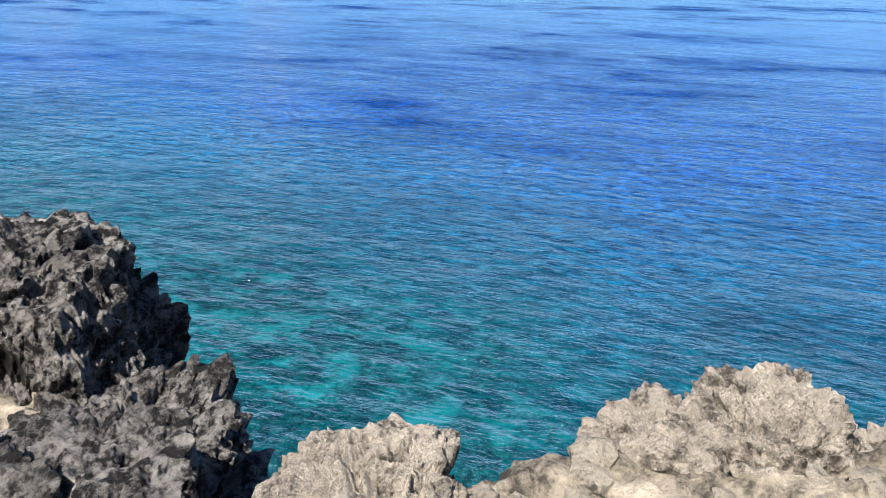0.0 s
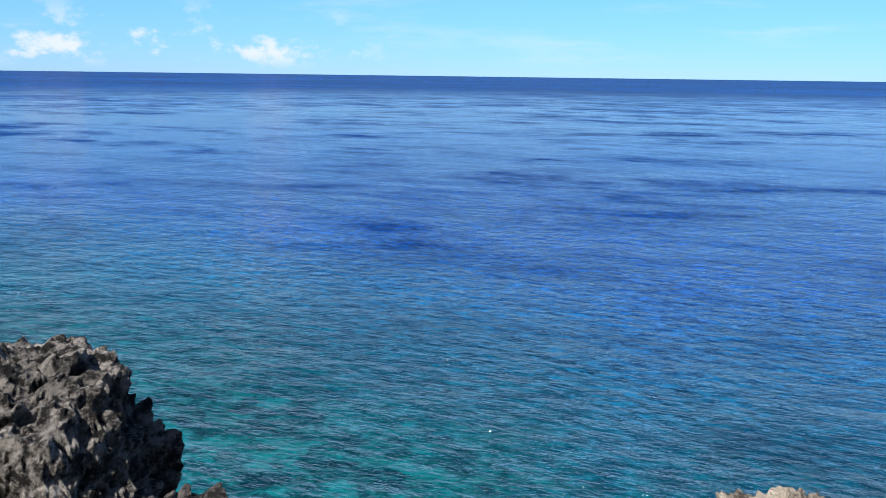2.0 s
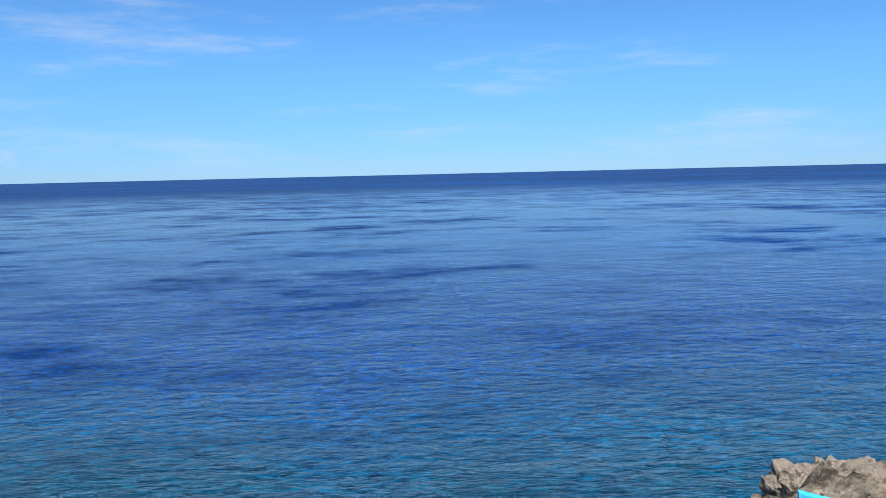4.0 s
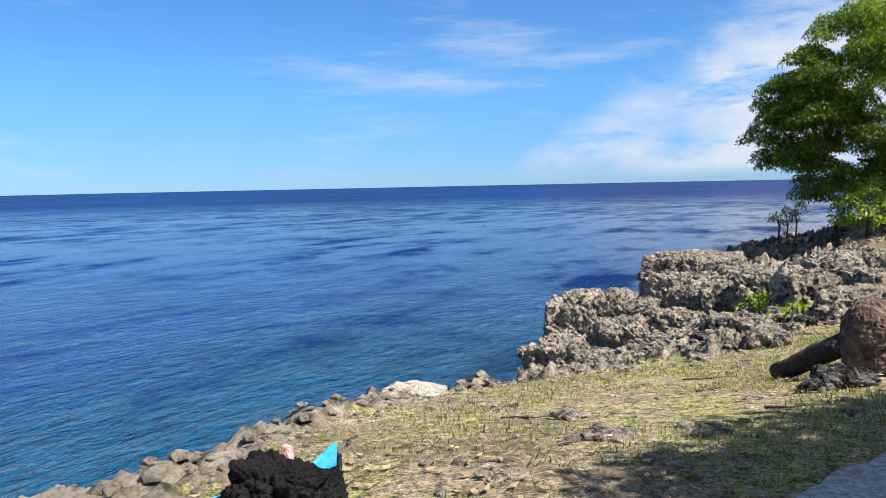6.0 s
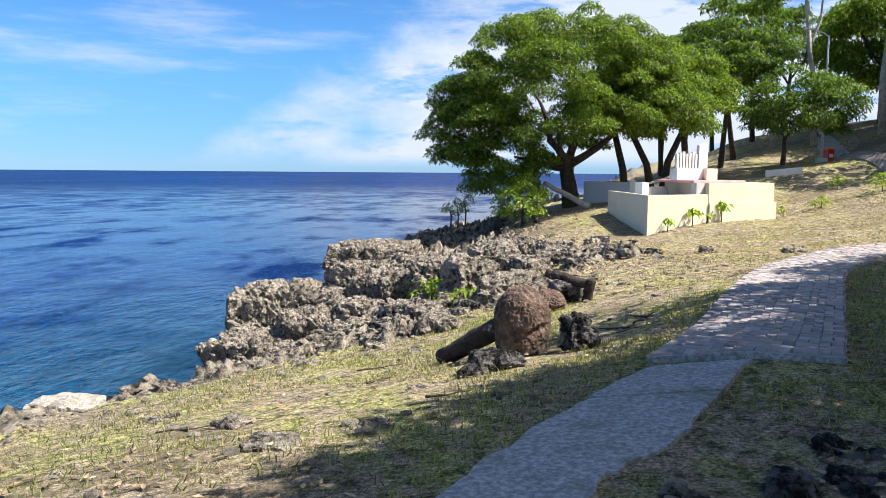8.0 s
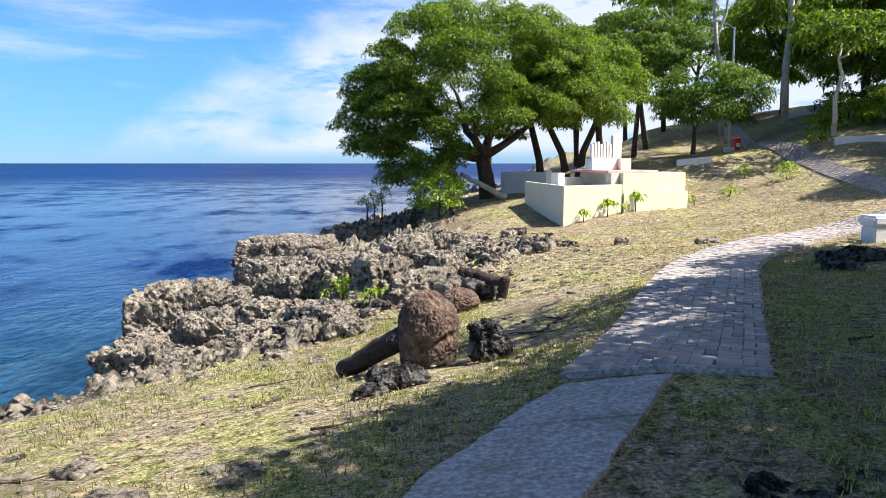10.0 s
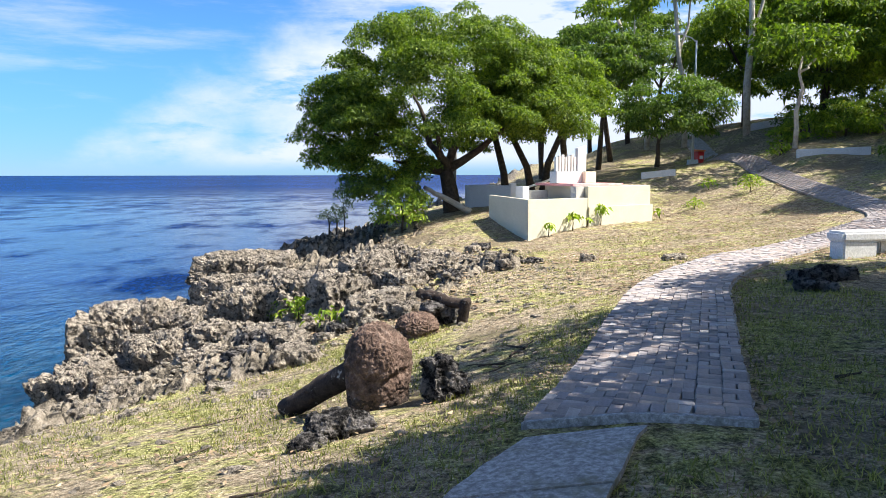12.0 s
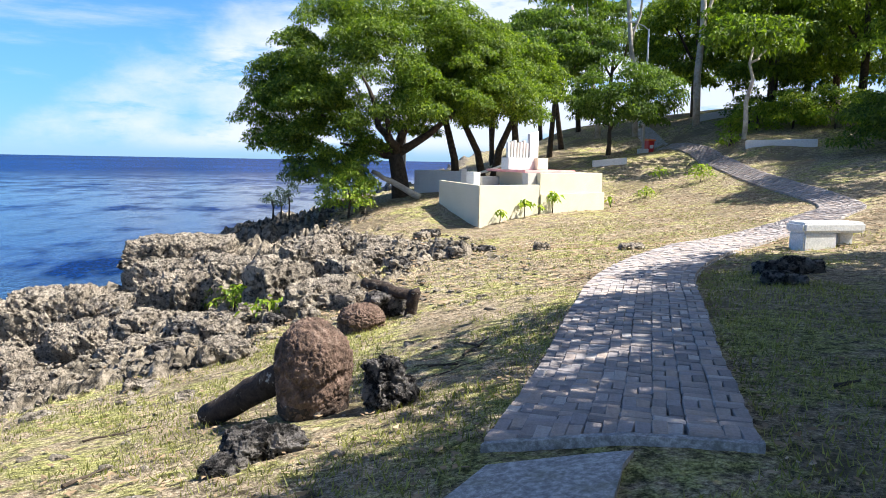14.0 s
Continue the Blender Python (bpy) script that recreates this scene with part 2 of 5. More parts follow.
def leaf_material(name, dark, mid, light):
    m, n, l, b = material(name, 0.55, 0.35)
    geo = n.new("ShaderNodeNewGeometry")
    col = ramp(n, l, geo.outputs["Random Per Island"], [(0.0, dark), (0.5, mid), (1.0, light)])
    blot = tex(n, l, 0.7, 3, 0.6)
    col = mix(n, l, 0.6, col, ramp(n, l, blot, [(0.3, (0.7, 0.75, 0.7)), (0.7, (1.25, 1.2, 1.1))]), "MULTIPLY")
    l.new(col, b.inputs["Base Color"])
    thin = n.new("ShaderNodeBsdfTranslucent")
    l.new(mix(n, l, 1.0, col, (1.5, 1.6, 0.6), "MULTIPLY"), thin.inputs[0])
    both = n.new("ShaderNodeMixShader")
    both.inputs[0].default_value = 0.45
    l.new(b.outputs[0], both.inputs[1])
    l.new(thin.outputs[0], both.inputs[2])
    l.new(both.outputs[0], n["Material Output"].inputs[0])
    return m


LEAF = leaf_material("broad_tree_leaves", (0.040, 0.075, 0.008), (0.09, 0.15, 0.016), (0.20, 0.27, 0.03))
LEAF_DARK = leaf_material("dark_tree_leaves", (0.030, 0.062, 0.014), (0.07, 0.125, 0.022), (0.15, 0.22, 0.04))
LEAF_BRIGHT = leaf_material("bright_shrub_leaves", (0.09, 0.16, 0.018), (0.19, 0.28, 0.03), (0.36, 0.42, 0.06))
LEAF_GREY = leaf_material("grey_green_leaves", (0.08, 0.11, 0.05), (0.14, 0.18, 0.08), (0.22, 0.26, 0.13))
GRASS = leaf_material("short_grass_blades", (0.09, 0.10, 0.03), (0.20, 0.205, 0.07), (0.38, 0.36, 0.17))


def water_material():
    m, n, l, b = material("sea_water", 0.06, 0.5)
    b.inputs["Specular IOR Level"].default_value = 0.0
    b.inputs["Roughness"].default_value = 0.9
    at = n.new("ShaderNodeAttribute")
    at.attribute_name = "shore"
    drift = tex(n, l, 0.10, 6, 0.65)
    far = tex(n, l, 0.012, 6, 0.6, stretch=(1, 0.35, 1))
    spot = tex(n, l, 0.55, 6, 0.65)
    lace = tex(n, l, 1.7, 4, 0.6, kind="ShaderNodeTexNoise")
    shift = n.new("ShaderNodeMath")
    shift.operation = "MULTIPLY_ADD"
    l.new(drift, shift.inputs[0])
    shift.inputs[1].default_value = 0.35
    l.new(at.outputs["Fac"], shift.inputs[2])
    body = ramp(n, l, shift.outputs[0], [(0.17, (0.0006, 0.018, 0.10)), (0.45, (0.0005, 0.023, 0.076)), (0.75, (0.0004, 0.032, 0.067)), (1.0, (0.0004, 0.046, 0.067))])
    # Patchy sky reflection and light streaks are multiplied into the body colour.
    body = mix(n, l, 0.5, body, ramp(n, l, far, [(0.36, (0.35, 0.38, 0.5)), (0.62, (1.6, 1.5, 1.35))]), "MULTIPLY")
    streak = tex(n, l, 0.13, 7, 0.7, stretch=(1, 0.45, 1))
    body = mix(n, l, 0.5, body, ramp(n, l, streak, [(0.38, (0.55, 0.58, 0.65)), (0.62, (1.6, 1.5, 1.4))]), "MULTIPLY")
    gust = tex(n, l, 0.025, 8, 0.7)
    broad = tex(n, l, 0.004, 6, 0.65)
    body = mix(n, l, 0.7, body, ramp(n, l, broad, [(0.38, (0.5, 0.55, 0.65)), (0.62, (1.5, 1.4, 1.3))]), "MULTIPLY")
    # Ripple glints and dark troughs painted into the water's colour.
    ripple_glint = tex(n, l, 3.4, 6, 0.72, stretch=(1, 0.45, 1))
    body = mix(n, l, 0.9, body, ramp(n, l, ripple_glint, [(0.42, (0.35, 0.45, 0.52)), (0.52, (0.9, 0.98, 1.0)), (0.62, (1.9, 2.1, 2.0))]), "MULTIPLY")
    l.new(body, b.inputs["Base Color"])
    swell1 = tex(n, l, 0.35, 3, 0.5, stretch=(1, 0.6, 1))
    chop = tex(n, l, 1.9, 5, 0.6, stretch=(1, 0.42, 1))
    rip = tex(n, l, 7.0, 3, 0.6, stretch=(1, 0.5, 1))
    one = bump(n, l, b, swell1, 0.8, 0.6)
    two = bump(n, l, b, chop, 1.0, 0.28, one)
    wavy = bump(n, l, b, rip, 1.0, 0.05, two)
    calm = n.new("ShaderNodeAttribute")
    calm.attribute_name = "calm"
    ease = n.new("ShaderNodeMapRange")
    l.new(calm.outputs["Fac"], ease.inputs[0])
    ease.inputs[3].default_value, ease.inputs[4].default_value = 1.0, 0.16
    for node in n:
        if node.bl_idname == "ShaderNodeBump":
            l.new(ease.outputs[0], node.inputs["Strength"])
    shine = n.new("ShaderNodeBsdfGlossy")
    shine.inputs["Roughness"].default_value = 0.10
    l.new(wavy, shine.inputs["Normal"])
    fres = n.new("ShaderNodeFresnel")
    fres.inputs["IOR"].default_value = 1.33
    l.new(wavy, fres.inputs["Normal"])
    most = n.new("ShaderNodeMath")
    most.operation = "MINIMUM"
    l.new(fres.outputs[0], most.inputs[0])
    wind = ramp(n, l, mix(n, l, 0.45, streak, gust), [(0.40, (0.09, 0.09, 0.09)), (0.55, (1.0, 1.0, 1.0))])
    away = n.new("ShaderNodeAttribute")
    away.attribute_name = "open"
    l.new(mix(n, l, away.outputs["Fac"], wind, (0.16, 0.16, 0.16)), most.inputs[1])
    clear = n.new("ShaderNodeBsdfTransparent")
    clear.inputs[0].default_value = (0.015, 0.42, 0.50, 1)
    both = n.new("ShaderNodeMixShader")
    fac = ramp(n, l, at.outputs["Fac"], [(0.35, (0, 0, 0)), (0.85, (0.80, 0.80, 0.80))])
    l.new(fac, both.inputs[0])
    l.new(b.outputs[0], both.inputs[1])
    l.new(clear.outputs[0], both.inputs[2])
    top = n.new("ShaderNodeMixShader")
    l.new(most.outputs[0], top.inputs[0])
    l.new(both.outputs[0], top.inputs[1])
    l.new(shine.outputs[0], top.inputs[2])
    l.new(top.outputs[0], n["Material Output"].inputs[0])
    return m


WATER = water_material()
SEABED = mottled("sand_and_coral_seabed", [(0.40, (0.02, 0.03, 0.03)), (0.5, (0.24, 0.25, 0.20)), (0.60, (0.85, 0.83, 0.68))], 0.7, 0.95, 3.2, 0.05)
# ---- the lie of the land ----
SEA = -7.0
NEAR_LAND = [(0.3, -4, 0), (1.9, 0, 0), (2.0, 3.1, 0), (3.6, 7.8, -.13), (4.8, 10.7, -.18), (7.5, 15, -.15), (13.5, 21, .2),
             (0, 5.6, -.66), (-1.1, 6.6, -1.02), (-3.6, 4.8, -1.15), (-5.9, 6.3, -1.75), (-7.0, 6.5, -2.15), (-5.5, 13, -2.7),
             (-7.7, 12, -3.3), (-2.7, -.4, -.35), (-4.6, .4, -.7), (-3.2, -4.6, -.85), (.6, 10.6, -.92), (-1.65, 10.2, -1.36),
             (-3.9, 14.2, -2.3), (-6.0, 16.1, -3.3), (-8.4, 13.8, -3.75), (-5.6, 20.5, -3.0), (-1.4, 21.3, -1.9), (.2, 17.5, -.8), (-3.85, 26.1, -2.3),
             (-5.2, 30, -2.7), (-3.6, 33, -1.8), (-9, 24, -4.0), (-9, 33, -3.0), (-2.6, -7, -1.3)]
FAR_LAND = [(4.3, 28, -.97), (10.5, 33, -.51), (3.4, 32, -.2), (1.36, 37, -.26), (-4.8, 40, -1.7), (7, 20, -.7), (17.2, 46, 2.17),
            (20.2, 46, 4.2), (19.5, 38, 3.05), (22.4, 36, 2.6), (13.2, 42, 2.1), (15.2, 60, 4.3), (20, 60, 5.1),
            (27, 56, 6), (12.4, 50, 2.5), (15.3, 22, .4), (16.7, 29, .9), (17.8, 38, 1.75), (20.6, 29, 2), (7.7, 9, 0),
            (5, 5, 0), (9.1, 13.8, -.08), (30, 15, 2.5), (25, -5, 1.5), (10, -12, .5), (0, -15, .2), (7, 60, .3), (4, 80, 0),
            (40, 60, 6.5), (22, 90, 4)]
COAST = [(-40, -9), (-14, -5), (-9, -4.2), (-8, -3.6), (-7, -2.9), (-6.2, -2.0), (-5.7, -2.2), (-5, -2.9), (-4.5, -3.5), (-4, -3.75),
         (-3.3, -4.0), (-2, -4.9), (0, -5.3), (3, -6.2), (6.5, -7.2), (9, -7.4), (12, -8.8), (15, -9.3), (18, -10.0), (21, -10.6),
         (24, -11.2), (27, -10.8), (30, -10.6), (34, -10.2), (40, -9), (47, -5.5), (62, 4), (90, 8), (160, 20)]


def hashed(i, j, k, seed):
    n = (i * 374761393 + j * 668265263 + k * 2147483647 + seed * 1274126177) & 0xFFFFFFFF
    n = ((n ^ (n >> 13)) * 1274126177) & 0xFFFFFFFF
    return ((n ^ (n >> 16)) & 0xFFFF) / 65535.0


def vnoise(p, seed=0):
    """Smooth value noise, 0 to 1, at an array of points (N, 3)."""
    b = np.floor(p).astype(np.int64)
    f = p - b
    f = f * f * f * (f * (f * 6 - 15) + 10)
    out = 0
    for di in (0, 1):
        for dj in (0, 1):
            for dk in (0, 1):
                w = (f[:, 0] if di else 1 - f[:, 0]) * (f[:, 1] if dj else 1 - f[:, 1]) * (f[:, 2] if dk else 1 - f[:, 2])
                out = out + w * hashed(b[:, 0] + di, b[:, 1] + dj, b[:, 2] + dk, seed)
    return out


def fbm(p, octaves=4, seed=0, gain=0.5):
    total, amp, norm = 0, 1.0, 0
    for o in range(octaves):
        total = total + amp * vnoise(p * (2.03 ** o) + 17.3 * o, seed + o)
        norm += amp
        amp *= gain
    return total / norm


def ridged(p, octaves=4, seed=0, gain=0.55):
    total, amp, norm = 0, 1.0, 0
    for o in range(octaves):
        total = total + amp * (1 - np.abs(2 * vnoise(p * (2.07 ** o) + 9.1 * o, seed + o) - 1))
        norm += amp
        amp *= gain
    return total / norm


def cells(p, seed=0):
    """Cellular noise at points (N, 3): the distance to the border between cells, and a value for each cell."""
    base = np.floor(p).astype(np.int64)
    best, second, value = np.full(len(p), 9.0), np.full(len(p), 9.0), np.zeros(len(p))
    for di in (-1, 0, 1):
        for dj in (-1, 0, 1):
            for dk in (-1, 0, 1):
                i, j, k = base[:, 0] + di, base[:, 1] + dj, base[:, 2] + dk
                d = np.sqrt((i + hashed(i, j, k, seed) - p[:, 0]) ** 2 + (j + hashed(i, j, k, seed + 1) - p[:, 1]) ** 2 + (k + hashed(i, j, k, seed + 2) - p[:, 2]) ** 2)
                near = d < best
                second = np.where(near, best, np.minimum(second, d))
                value = np.where(near, hashed(i, j, k, seed + 3), value)
                best = np.where(near, d, best)
    return second - best, value


def smooth(a, b, x):
    t = np.clip((x - a) / (b - a), 0, 1)
    return t * t * (3 - 2 * t)


def spline_weights():
    pts = np.array(NEAR_LAND + FAR_LAND, float)
    n = len(pts)
    d = np.linalg.norm(pts[:, None, :2] - pts[None, :, :2], axis=2)
    a = np.zeros((n + 3, n + 3))
    a[:n, :n] = d + 0.15 * np.eye(n)
    a[:n, n], a[:n, n + 1:] = 1, pts[:, :2]
    a[n, :n], a[n + 1:, :n] = 1, pts[:, :2].T
    return pts[:, :2], np.linalg.solve(a, np.concatenate([pts[:, 2], [0, 0, 0]]))


LAND_AT, LAND_W = spline_weights()


def coast_x(y):
    return np.interp(y, [c[0] for c in COAST], [c[1] for c in COAST])


def swell(x, y):
    """The smooth height of the land, without rocks."""
    x, y = np.atleast_1d(np.asarray(x, float)), np.atleast_1d(np.asarray(y, float))
    p = np.stack([x, y], 1)
    d = np.linalg.norm(p[:, None, :] - LAND_AT[None], axis=2)
    n = len(LAND_AT)
    return np.clip(d @ LAND_W[:n] + LAND_W[n] + p @ LAND_W[n + 1:], -5, 14)


def rockiness(x, y):
    """0 on grass, 1 on bare karst rock."""
    p = np.stack([x, y, 0 * x], 1)
    inland = x - coast_x(y)
    wobble = np.interp(y, [6, 12], [1.6, 6.0]) * (fbm(p * 0.9, 4, 40) - 0.5)
    width = np.interp(y, [-8, -3, 2, 6, 8.5, 11, 14, 18, 24, 30, 60], [1.6, 1.5, 1.1, 0.9, 2.4, 6.6, 10.0, 12.4, 13.0, 9.5, 2.5])
    return smooth(0.6, -0.6, inland - width + wobble)


def land(x, y):
    x, y = np.atleast_1d(np.asarray(x, float)), np.atleast_1d(np.asarray(y, float))
    p = np.stack([x, y, 0 * x], 1)
    rock = rockiness(x, y)
    z = swell(x, y) + 0.05 * (fbm(p * 1.3, 3, 3) - 0.5) + 0.02 * (fbm(p * 6, 2, 5) - 0.5)
    z = z + rock * (1.0 * (ridged(p * 0.5, 5, 11, 0.6) - 0.62) + 0.5 * (ridged(p * 2.2, 5, 21, 0.7) - 0.6)) * np.interp(y, [-3, 0], [0.55, 1]) + rock * 0.10 * (ridged(p * 8.0, 3, 27, 0.7) - 0.6)
    border, block = cells(p * 1.1 + 0.35 * (fbm(p * 2.5, 3, 52)[:, None] - 0.5), 54)
    z = z + smooth(0.3, 0.8, rock) * smooth(5, 10, y) * (0.38 * (block - 0.55) - 0.30 * smooth(0.16, 0.0, border))
    border, block = cells(p * 3.1 + 0.6 * (fbm(p * 4.0, 3, 57)[:, None] - 0.5), 58)
    z = z + smooth(0.2, 0.7, rock) * smooth(5, 10, y) * (0.17 * (block - 0.5) - 0.13 * smooth(0.2, 0.0, border))
    edge = x - coast_x(y) + 0.9 * (fbm(p * 0.8, 4, 31) - 0.5)
    return np.where(edge < 0.25, z + (SEA - 2.5 - z) * smooth(0.25, -0.45, edge), z)


def ground_z(x, y):
    return float(land(x, y)[0])
# ---- building helpers ----
def mesh_of(name, verts, faces, mat, smooth_faces=True):
    me = bpy.data.meshes.new(name)
    me.from_pydata([tuple(v) for v in verts], [], [tuple(int(i) for i in f) for f in faces])
    me.materials.append(mat)
    if smooth_faces:
        me.polygons.foreach_set("use_smooth", [True] * len(me.polygons))
    me.update()
    return me


def part(name, bm, mat, parent=None, label="", shade=False):
    """Links a bmesh as one mesh object under a thing or part."""
    me = bpy.data.meshes.new(name)
    bmesh.ops.recalc_face_normals(bm, faces=bm.faces)
    bm.to_mesh(me)
    bm.free()
    me.materials.append(mat)
    if shade:
        me.polygons.foreach_set("use_smooth", [True] * len(me.polygons))
    ob = new(name, me)
    ob.parent = parent
    return tagged(ob, label)


def meshpart(name, me, parent=None, label=""):
    ob = new(name, me)
    ob.parent = parent
    return tagged(ob, label)


def empty(name, x, y, z, turn=0.0):
    ob = new(name)
    ob.empty_display_size = 0.2
    ob.matrix_basis = pose(x, y, z, 0, 0, turn)
    return ob


def box(bm, x0, y0, z0, x1, y1, z1, bevel=0.0):
    made = bmesh.ops.create_cube(bm, size=1.0)["verts"]
    bmesh.ops.scale(bm, vec=(x1 - x0, y1 - y0, z1 - z0), verts=made)
    bmesh.ops.translate(bm, vec=((x0 + x1) / 2, (y0 + y1) / 2, (z0 + z1) / 2), verts=made)
    if bevel:
        edges = list({e for v in made for e in v.link_edges})
        bmesh.ops.bevel(bm, geom=edges, offset=bevel, segments=2, affect="EDGES")
    return bm


def boxes(*rows, bevel=0.0):
    bm = bmesh.new()
    for r in rows:
        box(bm, *r, bevel=bevel)
    return bm


def prism(points, z0, z1, bevel=0.0):
    """An upright block on a plan of points; z1 may be a list of heights."""
    bm = bmesh.new()
    tops = z1 if isinstance(z1, (list, tuple)) else [z1] * len(points)
    low = [bm.verts.new((x, y, z0)) for x, y in points]
    top = [bm.verts.new((x, y, t)) for (x, y), t in zip(points, tops)]
    bm.faces.new(low[::-1]), bm.faces.new(top)
    for i in range(len(points)):
        j = (i + 1) % len(points)
        bm.faces.new((low[i], low[j], top[j], top[i]))
    if bevel:
        bmesh.ops.bevel(bm, geom=list(bm.edges), offset=bevel, segments=2, affect="EDGES")
    return bm


def tube_arrays(points, radii, sides=8, wobble=0.0, seed=0):
    rng = np.random.RandomState(seed)
    pts = np.array(points, float)
    verts, faces = [], []
    for i, p in enumerate(pts):
        d = pts[min(i + 1, len(pts) - 1)] - pts[max(i - 1, 0)]
        d /= np.linalg.norm(d) + 1e-9
        side = np.cross(d, (0.31, 0.95, 0.1))
        side /= np.linalg.norm(side)
        up = np.cross(side, d)
        for s in range(sides):
            a = 2 * math.pi * s / sides
            r = radii[i] * (1 + wobble * (rng.rand() - 0.5))
            verts.append(p + r * (math.cos(a) * side + math.sin(a) * up))
    for i in range(len(pts) - 1):
        for s in range(sides):
            t = (s + 1) % sides
            faces.append((i * sides + s, i * sides + t, (i + 1) * sides + t, (i + 1) * sides + s))
    faces.append(tuple(range(sides))[::-1])
    faces.append(tuple((len(pts) - 1) * sides + s for s in range(sides)))
    return verts, faces


def bent(a, b, steps, sag, seed):
    """A crooked line from a to b."""
    rng = np.random.RandomState(seed)
    a, b = np.array(a, float), np.array(b, float)
    line = [a + (b - a) * i / steps for i in range(steps + 1)]
    for i in range(1, steps):
        line[i] = line[i] + rng.normal(0, sag, 3)
    return line


SPHERES = {}


def unit_sphere(level):
    if level not in SPHERES:
        bm = bmesh.new()
        bmesh.ops.create_icosphere(bm, subdivisions=level, radius=1.0)
        bm.verts.ensure_lookup_table()
        v = np.array([w.co[:] for w in bm.verts])
        f = [tuple(w.index for w in face.verts) for face in bm.faces]
        bm.free()
        SPHERES[level] = (v, f)
    return SPHERES[level]


def rock_mesh(name, size, seed, mat, level=5, rough=0.35, pits=0.12, blocky=0.5, scale=1.0, crack=0.5):
    """A lump of pitted limestone: a blocky ball broken up at three scales."""
    v, f = unit_sphere(level)
    s = np.array(size) / 2
    cube = v / np.max(np.abs(v), axis=1, keepdims=True)
    base = (v * (1 - blocky) + cube * blocky * 0.82) * s
    p = base * scale + seed * 7.31
    m = float(np.mean(s))
    out = v * (1 - 0.3 * np.abs(v[:, 2:3]))
    bent_p = p + 0.5 * m * (np.stack([fbm(p * (1.6 / m), 3, seed + 2), fbm(p * (1.6 / m), 3, seed + 3), fbm(p * (1.6 / m), 3, seed + 4)], 1) - 0.5)
    border, block = cells(bent_p * (1.15 / m), seed + 20)
    border2, block2 = cells(bent_p * (3.1 / m), seed + 26)
    push = rough * m * 1.3 * (fbm(p * (0.9 / m), 3, seed) - 0.5)
    push = push + pits * m * 1.1 * (ridged(p * (2.2 / m), 4, seed + 5, 0.6) - 0.6)
    push = push + crack * pits * m * (1.7 * (block - 0.5) - 1.1 * smooth(0.16, 0.0, border) + 0.65 * (block2 - 0.5) - 0.45 * smooth(0.2, 0.0, border2))
    small = min(0.17, 0.20 * m)
    push = push + small * 1.9 * (ridged(p * 4.0, 4, seed + 9, 0.7) - 0.60)
    if level >= 6:
        push = push + 0.085 * (ridged(p * 11.0, 3, seed + 13, 0.75) - 0.6) + 0.40 * min(1.0, m) * np.minimum(0, fbm(p * 6.0, 2, seed + 15) - 0.42)
    w = base + out * push[:, None]
    return mesh_of(name, w, f, mat, False)


def rock(name, x, y, z, size, seed, mat, label, turn=0.0, level=5, group="", tilt=(0, 0), **kw):
    """A rock whose foot lies at height z."""
    me = rock_mesh(name, size, seed, mat, level, **kw)
    ob = new(name, me)
    ob.matrix_basis = pose(x, y, z + size[2] * 0.42, tilt[0], tilt[1], turn)
    return tagged(ob, label, "rock", group)


def leaf_cloud(name, clumps, per, size, mat, seed, droop=0.35, flat=0.6):
    """Many small folded leaves round clump centres (x, y, z, r). One mesh."""
    rng = np.random.RandomState(seed)
    centres = []
    for cx, cy, cz, r in clumps:
        n = max(6, int(per * r * r))
        d = rng.normal(size=(n, 3))
        d /= np.linalg.norm(d, axis=1, keepdims=True)
        d[:, 2] = np.abs(d[:, 2]) * 1.0 - 0.35
        rad = r * (0.45 + 0.62 * rng.rand(n, 1) ** 0.6)
        c = np.array((cx, cy, cz)) + d * rad * np.array((1, 1, flat))
        centres.append(np.concatenate([c, d], 1))
    c = np.concatenate(centres)
    n = len(c)
    nor = c[:, 3:] * 0.7 + rng.normal(0, 0.55, (n, 3)) + np.array((0, 0, 0.5))
    nor /= np.linalg.norm(nor, axis=1, keepdims=True)
    ax = np.cross(nor, rng.normal(size=(n, 3)))
    ax /= np.linalg.norm(ax, axis=1, keepdims=True) + 1e-9
    bx = np.cross(nor, ax)
    ln = (size * (0.6 + 0.8 * rng.rand(n, 1)))
    wd = ln * 0.42
    o = c[:, :3]
    tip = o + ax * ln - np.array((0, 0, 1)) * ln * droop
    v = np.stack([o, o + ax * ln * 0.5 + bx * wd * 0.5 + nor * ln * 0.06, tip, o + ax * ln * 0.5 - bx * wd * 0.5 + nor * ln * 0.06], 1).reshape(-1, 3)
    i = np.arange(n) * 4
    f = np.concatenate([np.stack([i, i + 1, i + 2], 1), np.stack([i, i + 2, i + 3], 1)])
    me = bpy.data.meshes.new(name)
    me.vertices.add(len(v))
    me.vertices.foreach_set("co", v.ravel())
    me.loops.add(len(f) * 3)
    me.loops.foreach_set("vertex_index", f.ravel().astype(np.int32))
    me.polygons.add(len(f))
    me.polygons.foreach_set("loop_start", np.arange(len(f), dtype=np.int32) * 3)
    me.materials.append(mat)
    me.update(calc_edges=True)
    return me
# ---- ground, sea ----
def spaced(*stretches):
    out = []
    for a, b, step in stretches:
        out += list(np.arange(a, b, step))
    return np.array(out)


